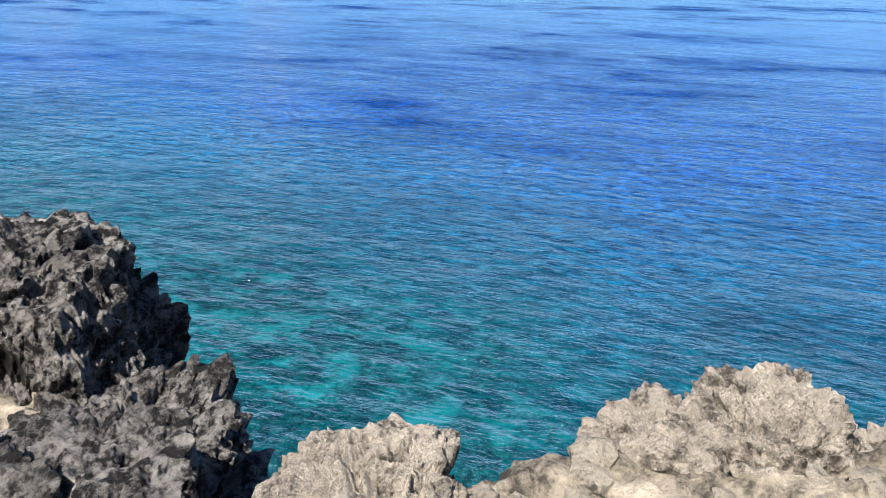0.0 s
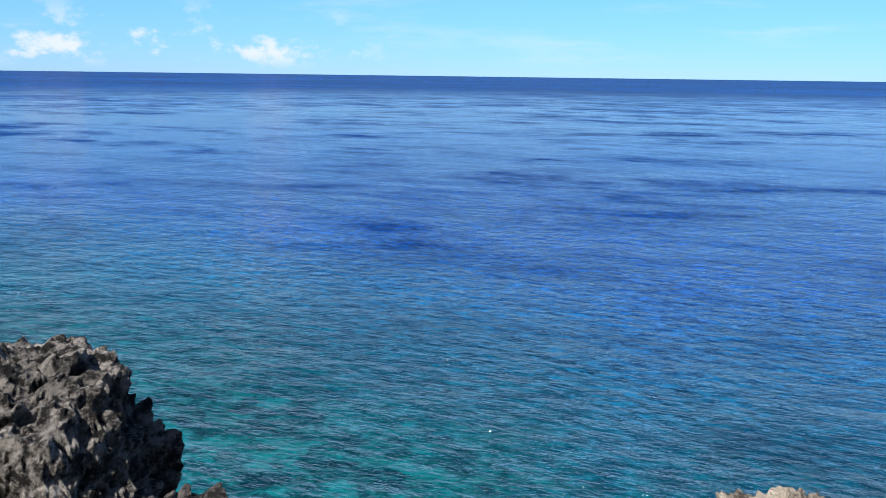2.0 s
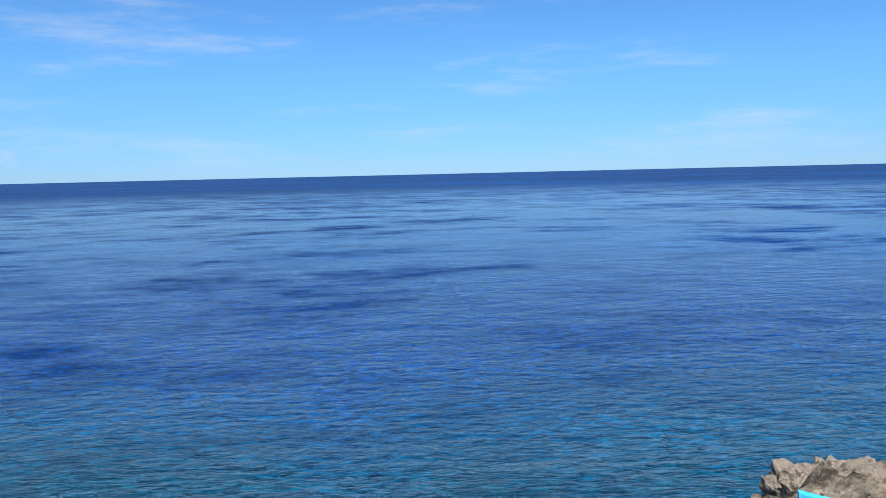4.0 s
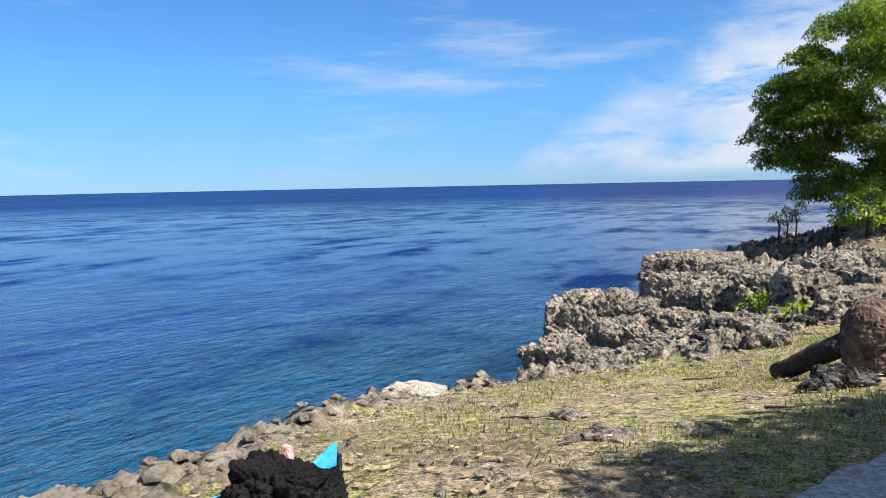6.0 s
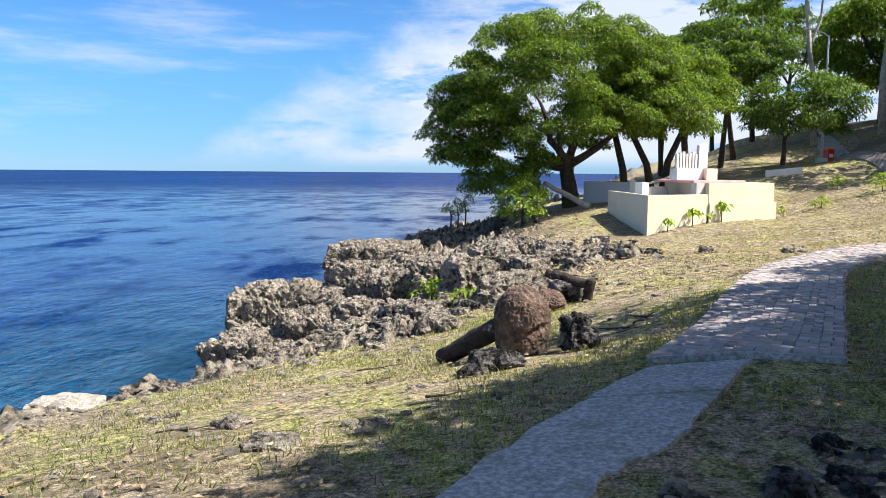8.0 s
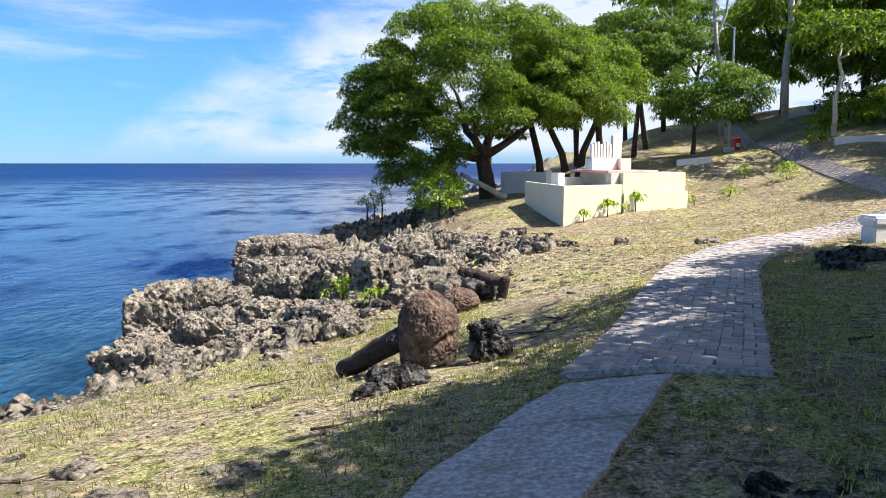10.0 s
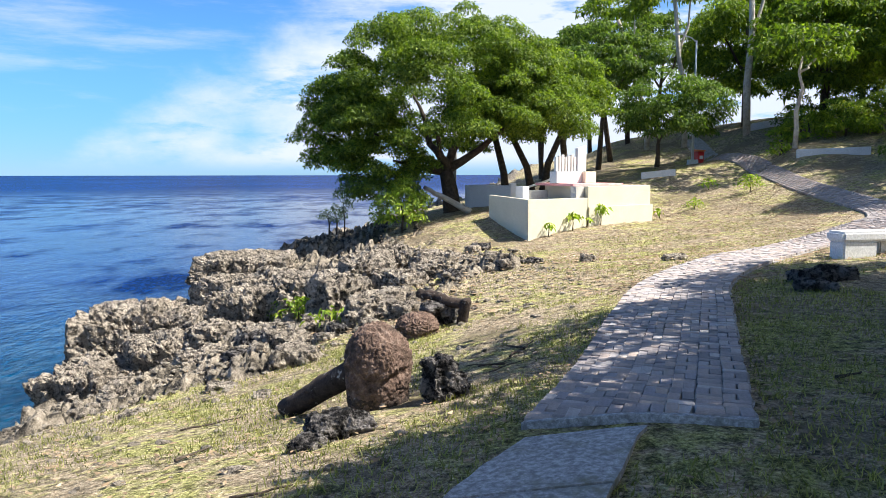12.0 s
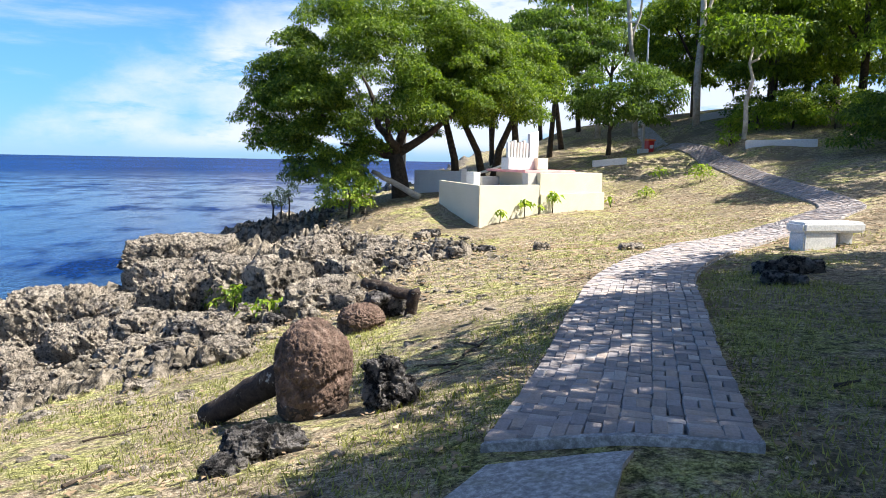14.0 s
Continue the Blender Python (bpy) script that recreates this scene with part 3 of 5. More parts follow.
def build_ground():
    xs = spaced((-14, -8, 0.5), (-8, -6.9, 0.2), (-6.9, -4.4, 0.09), (-4.4, -1.6, 0.045), (-1.6, 2.5, 0.09), (2.5, 7, 0.16), (7, 14, 0.4), (14, 30, 0.9), (30, 121, 6))
    ys = spaced((-60, -12, 6), (-12, -8, 0.5), (-8, -6.4, 0.09), (-6.4, -2.8, 0.045), (-2.8, 16, 0.09), (16, 26, 0.16), (26, 44, 0.3), (44, 70, 0.8), (70, 161, 5))
    gx, gy = np.meshgrid(xs, ys)
    x, y = gx.ravel(), gy.ravel()
    z = land(x, y)
    nx, ny = len(xs), len(ys)
    i = (np.arange(ny - 1)[:, None] * nx + np.arange(nx - 1)[None]).ravel()
    me = mesh_of("ground", np.stack([x, y, z], 1), np.stack([i, i + 1, i + 1 + nx, i + nx], 1), GROUND)
    at = me.attributes.new("rock", "FLOAT", "POINT")
    at.data.foreach_set("value", rockiness(x, y).astype(np.float32))
    ob = new("ground", me)
    return tagged(ob, "sloping ground of dry grass, dirt and bare karst rock", "ground", kind="structure")


def build_sea():
    xs = spaced((-4500, -500, 500), (-500, -60, 20), (-60, 8, 1.0), (8, 60, 10), (60, 700, 160), (700, 4501, 500))
    ys = spaced((-4500, -500, 500), (-500, -40, 40), (-40, 60, 1.0), (60, 500, 20), (500, 4501, 500))
    gx, gy = np.meshgrid(xs, ys)
    x, y = gx.ravel(), gy.ravel()
    nx, ny = len(xs), len(ys)
    i = (np.arange(ny - 1)[:, None] * nx + np.arange(nx - 1)[None]).ravel()
    f = np.stack([i, i + 1, i + 1 + nx, i + nx], 1)
    out = coast_x(y) - x
    shore = smooth(34, 1, out) * smooth(150, 20, np.abs(y))
    shore = shore * np.interp(y, [-14, -2, 6, 20, 60], [1.0, 0.86, 0.70, 0.55, 0.35])
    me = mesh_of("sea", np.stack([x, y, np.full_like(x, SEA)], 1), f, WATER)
    at = me.attributes.new("shore", "FLOAT", "POINT")
    at.data.foreach_set("value", shore.astype(np.float32))
    at = me.attributes.new("open", "FLOAT", "POINT")
    at.data.foreach_set("value", smooth(80, 520, np.hypot(x, y)).astype(np.float32))
    at = me.attributes.new("calm", "FLOAT", "POINT")
    at.data.foreach_set("value", smooth(12, 85, np.hypot(x, y)).astype(np.float32))
    tagged(new("water", me), "calm rippled sea, turquoise by the rocks and deep blue beyond", "sea", kind="structure")
    xs, ys = np.arange(-60, 3, 0.6), np.arange(-45, 60, 0.6)
    gx, gy = np.meshgrid(xs, ys)
    x, y = gx.ravel(), gy.ravel()
    p = np.stack([x, y, 0 * x], 1)
    out = np.clip(coast_x(y) - x, 0, None)
    z = SEA - 1.6 - 0.16 * out - 1.6 * (fbm(p * 0.22, 4, 60) - 0.5) + 0.9 * np.maximum(0, ridged(p * 0.35, 4, 66) - 0.62)
    nx, ny = len(xs), len(ys)
    i = (np.arange(ny - 1)[:, None] * nx + np.arange(nx - 1)[None]).ravel()
    me = mesh_of("seabed", np.stack([x, y, z], 1), np.stack([i, i + 1, i + 1 + nx, i + nx], 1), SEABED)
    tagged(new("seabed", me), "sandy sea floor with dark coral patches", "sea floor", kind="structure")


build_ground()
build_sea()
# ---- paths ----
def curve_points(knots, step):
    """Points about step apart along a smooth line through the knots, with the unit way at each."""
    k = np.array(knots, float)
    k = np.vstack([2 * k[0] - k[1], k, 2 * k[-1] - k[-2]])
    fine = []
    for i in range(1, len(k) - 2):
        for t in np.linspace(0, 1, 60, endpoint=False):
            a, b, c, d = k[i - 1], k[i], k[i + 1], k[i + 2]
            fine.append(0.5 * (2 * b + (c - a) * t + (2 * a - 5 * b + 4 * c - d) * t * t + (3 * b - a - 3 * c + d) * t ** 3))
    fine = np.array(fine + [k[-2]])
    run = np.concatenate([[0], np.cumsum(np.linalg.norm(np.diff(fine, axis=0), axis=1))])
    at = np.arange(0, run[-1], step)
    pts = np.stack([np.interp(at, run, fine[:, 0]), np.interp(at, run, fine[:, 1])], 1)
    way = np.gradient(pts, axis=0)
    return pts, way / np.linalg.norm(way, axis=1, keepdims=True)


def ribbon(name, left, right, lift, depth, mat, ragged=0.0, seed=0, across=8):
    """A slab that follows the ground between two edges."""
    rng = np.random.RandomState(seed)
    n = len(left)
    grid = []
    for i in range(n):
        a, b = np.array(left[i]), np.array(right[i])
        d = (b - a) / np.linalg.norm(b - a)
        a, b = a + d * ragged * rng.normal(), b + d * ragged * rng.normal()
        for j in range(across + 1):
            grid.append(a + (b - a) * j / across)
    grid = np.array(grid)
    z = swell(grid[:, 0], grid[:, 1]) + lift
    top = np.column_stack([grid, z])
    low = np.column_stack([grid, z - depth])
    m, c = n * (across + 1), across + 1
    faces = []
    for i in range(n - 1):
        for j in range(across):
            q = i * c + j
            faces.append((q, q + 1, q + 1 + c, q + c))
        for j in (0, across):
            q = i * c + j
            faces.append((q, q + c, q + c + m, q + m))
    for i in (0, n - 1):
        for j in range(across):
            q = i * c + j
            faces.append((q, q + 1, q + 1 + m, q + m))
    return mesh_of(name, np.vstack([top, low]), faces, mat, False)


PATH = [(2.0, 3.18), (2.70, 5.1), (3.74, 8.0), (4.8, 10.7), (6.6, 13.5), (10.15, 17.4), (12.9, 19.7), (15.2, 22.3), (16.6, 29), (17.8, 38), (17.7, 45), (18.6, 52)]
HALF = 0.78
at, way = curve_points(PATH, 0.2)
side = np.stack([way[:, 1], -way[:, 0]], 1)
halves = np.interp(np.arange(len(at)), [95, 125], [HALF, 0.55])[:, None]
bed = new("pavement", ribbon("pavement", at - side * (halves + 0.02), at + side * (halves + 0.02), 0.02, 0.25, CONCRETE, 0.012, 4))
tagged(bed, "footpath of worn grey and reddish stone pavers on a concrete bed", "footpath", kind="structure")


def brick_mesh(name, length, width, seed):
    rng = np.random.RandomState(seed)
    a, b = length / 2, width / 2
    v = [(sx * (a + rng.normal(0, .003)), sy * (b + rng.normal(0, .003)), z) for z in (-0.03, 0.030) for sx, sy in ((-1, -1), (1, -1), (1, 1), (-1, 1))]
    v += [(x * 0.93, y * 0.88, 0.040 + rng.normal(0, 0.002)) for x, y, z in v[4:8]]
    f = [(i + k, (i + 1) % 4 + k, (i + 1) % 4 + 4 + k, i + 4 + k) for k in (0, 4) for i in range(4)] + [(8, 9, 10, 11)]
    return v, f


def brick_spots():
    rng = np.random.RandomState(8)
    for r, (c, w, s) in enumerate(zip(at, way, side)):
        half = float(halves[r, 0])
        unit = 2 * half / 8
        turn = math.atan2(w[1], w[0])
        for m in range(8):
            base = (m + 0.5) * unit - half
            lying = (r + m) % 2 == 0
            if rng.rand() < 0.12:
                lying = not lying
            for h in (-1, 1):
                off, along = (base, 0.1 + h * 0.05) if lying else (base + h * unit / 4, 0.1)
                x, y = c + s * (off + rng.normal(0, .004)) + w * (along + rng.normal(0, .004))
                ang = turn + (math.pi / 2 if lying else 0) + rng.normal(0, 0.025)
                yield r, x, y, ang, rng.normal(0, 0.004)


brick_kinds = [brick_mesh("paver", 0.193, 0.0945, s) for s in range(6)]
brick_data = [mesh_of("paver", v, f, PAVER, False) for v, f in brick_kinds]
spots = list(brick_spots())
lift = swell([s[1] for s in spots], [s[2] for s in spots])
rest_v, rest_f = [], []
for i, ((r, x, y, ang, dz), z) in enumerate(zip(spots, lift)):
    if r < 19:
        ob = new("paver", brick_data[i % 6])
        ob.parent = bed
        ob.matrix_basis = Matrix.Translation((x, y, z + 0.035 + dz)) @ Euler((dz * 4, -dz * 3, ang)).to_matrix().to_4x4()
    elif r < 230:
        v, f = brick_kinds[i % 6]
        n0, ca, sa = len(rest_v), math.cos(ang), math.sin(ang)
        rest_v += [(x + ca * a - sa * b, y + sa * a + ca * b, z + 0.035 + dz + c) for a, b, c in v]
        rest_f += [tuple(k + n0 for k in q) for q in f]
far_pavers = meshpart("distant_pavers", mesh_of("distant_pavers", rest_v, rest_f, PAVER, False), bed)
tagged(far_pavers, kind="stuff")

# mortar lip at the near end of the pavers, and the older concrete walk
lip = new("pavement_lip", ribbon("pavement_lip", [at[0] - side[0] * 0.8 - way[0] * 0.06, at[0] - side[0] * 0.8 + way[0] * 0.012],
                                 [at[0] + side[0] * 0.8 - way[0] * 0.06, at[0] + side[0] * 0.8 + way[0] * 0.012], 0.06, 0.2, CONCRETE, 0.01, 5, 14))
tagged(lip, "rough mortar lip at the end of the pavers", "kerb", kind="structure")
old_l, _ = curve_points([(-1.75, -4.6), (-1.3, -2.6), (-0.32, -.03), (0.17, 1.26), (0.73, 2.31), (1.3, 3.22)], 0.18)
old_r, _ = curve_points([(-0.75, -4.6), (-0.35, -2.4), (0.5, .15), (1.14, 1.19), (1.75, 2.4), (2.05, 3.08)], 0.18)
count = min(len(old_l), len(old_r))
pick = lambda p: p[np.linspace(0, len(p) - 1, count).astype(int)]
walkway = empty("walkway", 0, 0, 0)
tagged(walkway, "cracked old concrete walkway with moss at its edges", "footpath", kind="structure")
cuts = [0, int(count * .38), int(count * .66), int(count * .87), count]
for k, (i0, i1) in enumerate(zip(cuts, cuts[1:])):
    a, b = pick(old_l)[i0:i1 + 1].copy(), pick(old_r)[i0:i1 + 1].copy()
    if i1 < count:
        a[-1] += (a[-2] - a[-1]) * (.08 + .05 * (k % 2))
        b[-1] += (b[-2] - b[-1]) * (.12 - .05 * (k % 2))
    meshpart("slab", ribbon("slab", a, b, .03 + .006 * (k % 2), .2, CONCRETE, .018, 6 + k, 10), walkway)
# ---- rocks ----
def sit(x, y):
    return float(swell(x, y)[0])


K = dict(blocky=0.6, rough=0.5, pits=0.22)
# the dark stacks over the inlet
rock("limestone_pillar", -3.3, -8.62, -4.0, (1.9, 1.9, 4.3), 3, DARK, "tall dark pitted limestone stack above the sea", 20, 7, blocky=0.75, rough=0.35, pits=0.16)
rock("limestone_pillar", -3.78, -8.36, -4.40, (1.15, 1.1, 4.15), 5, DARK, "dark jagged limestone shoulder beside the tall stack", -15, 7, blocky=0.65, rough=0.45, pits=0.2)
rock("boulder", -2.75, -7.35, -3.1, (1.7, 1.6, 2.4), 8, DARK, "dark rugged limestone boulder mottled with lighter patches", 35, 7, **K)
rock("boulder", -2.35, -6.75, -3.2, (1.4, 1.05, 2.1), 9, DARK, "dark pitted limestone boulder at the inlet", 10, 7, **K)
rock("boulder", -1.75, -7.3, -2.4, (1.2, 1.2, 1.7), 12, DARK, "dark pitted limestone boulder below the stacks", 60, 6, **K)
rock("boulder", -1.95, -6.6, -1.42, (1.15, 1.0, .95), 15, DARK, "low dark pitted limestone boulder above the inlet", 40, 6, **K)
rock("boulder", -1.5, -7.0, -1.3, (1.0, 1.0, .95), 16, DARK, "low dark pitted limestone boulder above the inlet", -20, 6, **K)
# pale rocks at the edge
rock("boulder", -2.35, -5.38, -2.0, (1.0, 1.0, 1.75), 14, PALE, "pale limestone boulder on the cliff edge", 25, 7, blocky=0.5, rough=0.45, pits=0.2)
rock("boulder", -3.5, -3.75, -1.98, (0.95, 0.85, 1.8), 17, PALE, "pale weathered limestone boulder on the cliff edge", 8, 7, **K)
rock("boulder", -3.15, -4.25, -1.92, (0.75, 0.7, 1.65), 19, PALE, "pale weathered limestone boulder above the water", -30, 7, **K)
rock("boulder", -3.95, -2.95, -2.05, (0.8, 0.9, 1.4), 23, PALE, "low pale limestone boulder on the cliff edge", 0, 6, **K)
EDGE = [(-4.95, -1.0, .8, -.50, 1), (-4.75, -1.75, .5, -.68, 1), (-5.0, .35, .7, -.74, 0), (-5.3, 1.0, .6, -.92, 1), (-5.2, 1.9, .7, -.98, 0),
        (-5.6, 3.0, .8, -1.13, 1), (-6.0, 4.0, .7, -1.38, 0), (-6.4, 5.1, .8, -1.72, 0), (-4.3, 1.3, .4, -.78, 2), (-4.8, 2.7, .4, -.98, 2)]
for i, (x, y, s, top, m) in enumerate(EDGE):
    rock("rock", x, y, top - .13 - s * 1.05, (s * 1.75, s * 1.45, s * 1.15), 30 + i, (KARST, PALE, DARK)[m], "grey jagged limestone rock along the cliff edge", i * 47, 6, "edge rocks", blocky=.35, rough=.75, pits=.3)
rock("white_boulder", -6.55, 6.3, -2.45, (1.25, .9, .85), 51, rock_material("white_limestone", (0.70, 0.64, 0.56), (0.55, 0.50, 0.44), (0.45, 0.41, 0.36), 0.25),
     "smooth white limestone boulder at the cliff edge", 12, 5, blocky=0.6, rough=0.3, pits=0.08)
# the two bluffs, each of several weathered blocks
def bluff(x, y, z, label, blocks):
    thing = empty("bluff", x, y, z)
    tagged(thing, label, "rock bluff")
    for k, (name, bx, by, top, size, turn, seed) in enumerate(blocks):
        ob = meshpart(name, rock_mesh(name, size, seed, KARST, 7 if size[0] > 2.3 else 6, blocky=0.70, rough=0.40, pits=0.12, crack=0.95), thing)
        ob.matrix_basis = pose(bx - x, by - y, top - size[2] * 0.44 - z, 0, 0, turn)


bluff(-8.4, 18.6, -4.2, "high grey limestone bluff standing over the sea", [
    ("block", -8.2, 20.6, -2.1, (4.4, 4.2, 5.2), 12, 61), ("spur", -8.1, 17.2, -3.0, (2.6, 3.4, 4.2), -14, 63), ("spur", -7.4, 15.0, -3.5, (1.5, 2.0, 2.6), 20, 64),
    ("block", -6.5, 18.2, -2.6, (2.4, 2.9, 3.6), 25, 65), ("ledge", -5.6, 16.4, -2.9, (1.5, 1.3, 1.6), -20, 67), ("ledge", -5.2, 19.4, -2.6, (1.6, 1.5, 1.8), 8, 70)])
bluff(-7.2, 30.0, -3.6, "broad dark-patched limestone bluff with an overhang", [
    ("block", -7.9, 31.6, -1.75, (5.2, 4.6, 2.3), 6, 66), ("ledge", -7.2, 29.4, -2.6, (4.6, 3.4, 2.6), -8, 68), ("ledge", -6.4, 27.0, -2.7, (3.2, 2.6, 2.8), 20, 72),
    ("block", -8.6, 27.4, -3.4, (2.6, 3.0, 3.2), 15, 74)])
MID = [(-4.7, 16.2, 1.3, 0), (-4.4, 18.6, 1.7, 0), (-3.3, 14.9, 1.0, 0), (-1.65, 10.2, .66, 0), (-1.3, 21.6, 1.7, 0), (-.5, 22.4, 1.5, 0), (-2.7, 17.8, 1.5, 0),
       (-3.6, 21.0, 1.6, 0), (-1.7, 15.6, 1.3, 0), (-.6, 13.6, 1.1, 0), (1.2, 22.8, 1.1, 0), (-2.9, 25.0, 1.0, 0), (-.9, 25.4, .8, 0), (-4.9, 22.8, 1.9, 0), (-2.2, 22.6, 1.0, 2),
       (-4.6, 14.6, 1.0, 0), (-5.4, 12.4, .7, 0), (.5, 17.4, .9, 0), (1.9, 18.9, .55, 0), (4.6, 17.6, .42, 0), (3.2, 17.8, .35, 2), (-8.6, 36, .9, 0), (-6.6, 39, .7, 0),
       (-.2, 15.8, 1.1, 0), (-1.2, 18.6, 1.3, 0), (.4, 19.8, 1.1, 0), (-5.6, 25.0, 1.2, 0), (-2.4, 13.2, .8, 0)]
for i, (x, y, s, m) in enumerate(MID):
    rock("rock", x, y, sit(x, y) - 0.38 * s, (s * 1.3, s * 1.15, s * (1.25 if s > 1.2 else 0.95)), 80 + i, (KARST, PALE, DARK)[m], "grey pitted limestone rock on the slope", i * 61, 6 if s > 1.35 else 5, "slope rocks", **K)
spread = np.random.RandomState(19)
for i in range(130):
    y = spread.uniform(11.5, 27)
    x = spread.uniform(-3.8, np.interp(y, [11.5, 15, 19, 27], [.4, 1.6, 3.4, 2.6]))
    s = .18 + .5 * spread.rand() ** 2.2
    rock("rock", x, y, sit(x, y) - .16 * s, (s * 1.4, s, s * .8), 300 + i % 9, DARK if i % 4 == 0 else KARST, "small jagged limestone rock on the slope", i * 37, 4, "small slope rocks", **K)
# rocks by the paths
# The dark rock colour stands in for shade on the knob.
rock("knob_rock", 0.66, 5.3, sit(.66, 5.3) - .06, (0.32, 0.3, 0.56), 120, DARK, "small upright rock, coloured dark for its shaded face", 30, 6, blocky=.3, rough=0.6, pits=0.3)
rock("rock", 0.82, 5.42, sit(.82, 5.42) - .06, (0.26, 0.24, 0.34), 121, DARK, "small dark rock leaning on the upright one", 80, 6, **K)
rock("rock", -0.2, 4.3, sit(-.2, 4.3) - .1, (0.62, 0.4, 0.34), 122, DARK, "low dark rough rock in the grass", 25, 6, **K)
rock("rock", -0.42, 4.02, sit(-.42, 4.02) - .09, (0.36, 0.3, 0.22), 123, DARK, "low dark rough rock in the grass", 70, 5, **K)
rock("rock", 7.0, 10.4, sit(7.0, 10.4) - .16, (1.4, .6, .42), 124, DARK, "dark rough rock beside the footpath", 25, 6, **K)
rock("rock", 6.4, 9.4, sit(6.4, 9.4) - .1, (.7, .45, .3), 125, DARK, "dark rough rock beside the footpath", -15, 5, **K)
near_rng = np.random.RandomState(41)
for i in range(44):
    x = near_rng.uniform(.95, 2.9)
    y = .3 + .42 * (x - 1.9) + near_rng.normal(0, .42)
    s = .12 + .22 * near_rng.rand() ** 1.5
    rock("rock", x, y, sit(x, y) - .05 - .06 * s, (s * 1.3, s * .8, s * (.28 + .22 * near_rng.rand())), 130 + i % 11, KARST if i % 3 == 0 else DARK, "low dark rough rock in shaded grass", i * 53, 5, "path-side rocks", blocky=.4, rough=.8, pits=.32)
for i, (x, y, s) in enumerate([(-1.6, 1.4, .35), (-2.3, 2.4, .3), (-.9, 3.6, .22), (-2.1, 5.6, .22), (-1.7, 7.9, .3), (-2.6, 9.3, .4), (-3.6, 8.4, .35), (-.9, 1.9, .25), (-3.4, 3.2, .3), (1.0, 8.4, .2), (6.2, 15.6, .5), (-1.9, .2, .3)]):
    rock("rock", x, y, sit(x, y) - .08, (s * 1.3, s, s * .5), 150 + i, KARST, "small grey rock half sunk in the grass", i * 71, 4, "sunken rocks", **K)

# rubble
rng = np.random.RandomState(5)
v0, f0 = unit_sphere(1)
xs, ys = rng.uniform(-8, 4.5, 16000), rng.uniform(-6, 27, 16000)
amount = rockiness(xs, ys)
keep = (rng.rand(16000) < np.where(amount > 0.1, 0.6, 0.12) + 0.25 * smooth(10, 14, ys)) & (xs > coast_x(ys) + 0.4) & (xs < np.interp(ys, [-6, -3, 0, 3, 8, 11, 27], [-1.9, -1.5, -.6, .6, 2.5, 3.8, 4.0]))
xs, ys = xs[keep], ys[keep]
zs = land(xs, ys)
sizes = 0.012 + 0.045 * rng.rand(len(xs)) ** 3 + 0.03 * rockiness(xs, ys)
vv = np.concatenate([(v0 * (1 + 0.5 * rng.rand(len(v0), 1)) * s * np.array((1.2, 1, .6))) @ np.array(Euler((0, 0, rng.rand() * 6)).to_matrix()) + (x, y, z + s * .2) for x, y, z, s in zip(xs, ys, zs, sizes)])
ff = np.concatenate([np.array(f0) + len(v0) * i for i in range(len(xs))])
tagged(new("rubble", mesh_of("rubble", vv, ff, GRIT, False)), "loose brownish limestone rubble on the slope", "rubble", kind="stuff")
# ---- stump, logs ----
def stump(x, y, z, r, h, seed, label, mat):
    """A bulging root ball, broader at the middle, dark under its overhang."""
    v, f = unit_sphere(6)
    p = v * 1.0
    ring = np.maximum(np.hypot(p[:, 0], p[:, 1]), 1e-6)
    wide = np.where(p[:, 2] > 0, ring ** 0.85, np.maximum(ring, 1 - 0.10 * np.abs(p[:, 2])) * smooth(-1.0, -0.93, p[:, 2]))
    w = np.stack([p[:, 0] / ring * wide * r, p[:, 1] / ring * wide * r, (p[:, 2] * 0.5 + 0.5) * h], 1)
    w = w + p * (0.09 * r * 2 * (fbm(p * 2.2 + seed, 4, seed) - 0.5) + 0.10 * r * (ridged(p * 9 + seed, 3, seed) - 0.6) + 0.13 * r * (fbm(p * 24 + seed, 2, seed + 3) - 0.5))[:, None]
    gouge = smooth(0.16, 0.0, np.abs(p[:, 2] + 0.18 + 0.12 * np.sin(3 * np.arctan2(p[:, 1], p[:, 0])))) * smooth(0.0, 0.5, -p[:, 1])
    w = w - p * (gouge * 0.10 * r)[:, None]
    return mesh_of("root_ball", w, f, mat)


def log_mesh(name, a, b, r0, r1, seed, mat):
    pts = bent(a, b, 8, 0.012, seed)
    v, f = tube_arrays(pts, [r0 + (r1 - r0) * i / 8 for i in range(9)], 14, 0.18, seed)
    return mesh_of(name, v, f, mat)


STX, STY = 0.02, 5.68
base = sit(STX, STY)
st = empty("tree_stump", STX, STY, base)
tagged(st, "upturned brown palm root ball with a charred trunk piece", "tree stump")
meshpart("root_ball", stump(STX, STY, 0, 0.33, 0.86, 4, "", STUMP), st, "fibrous reddish-brown root ball")
# Foot under the ball: charred, its black also standing in for overhang shade.
foot, ff_ = unit_sphere(5)
fw = np.stack([foot[:, 0] * .31, foot[:, 1] * .3, foot[:, 2] * .22 + .10], 1) + foot * (0.05 * (ridged(foot * 3.5, 4, 7) - .5))[:, None]
meshpart("foot", mesh_of("foot", fw, ff_, CHARRED), st, "charred underside, its black doubling as overhang shade")
tip = (-1.06 - STX, 6.3 - STY, sit(-1.06, 6.3) - base + .09)
meshpart("trunk_piece", log_mesh("trunk_piece", (-.12, 0.02, .42), tip, .15, .115, 3, CHARRED), st, "blackened fallen trunk with whitish lichen")
tx, ty = 0.31, 10.5
mound = new("tree_stump", stump(tx, ty, 0, .36, .5, 9, "", STUMP))
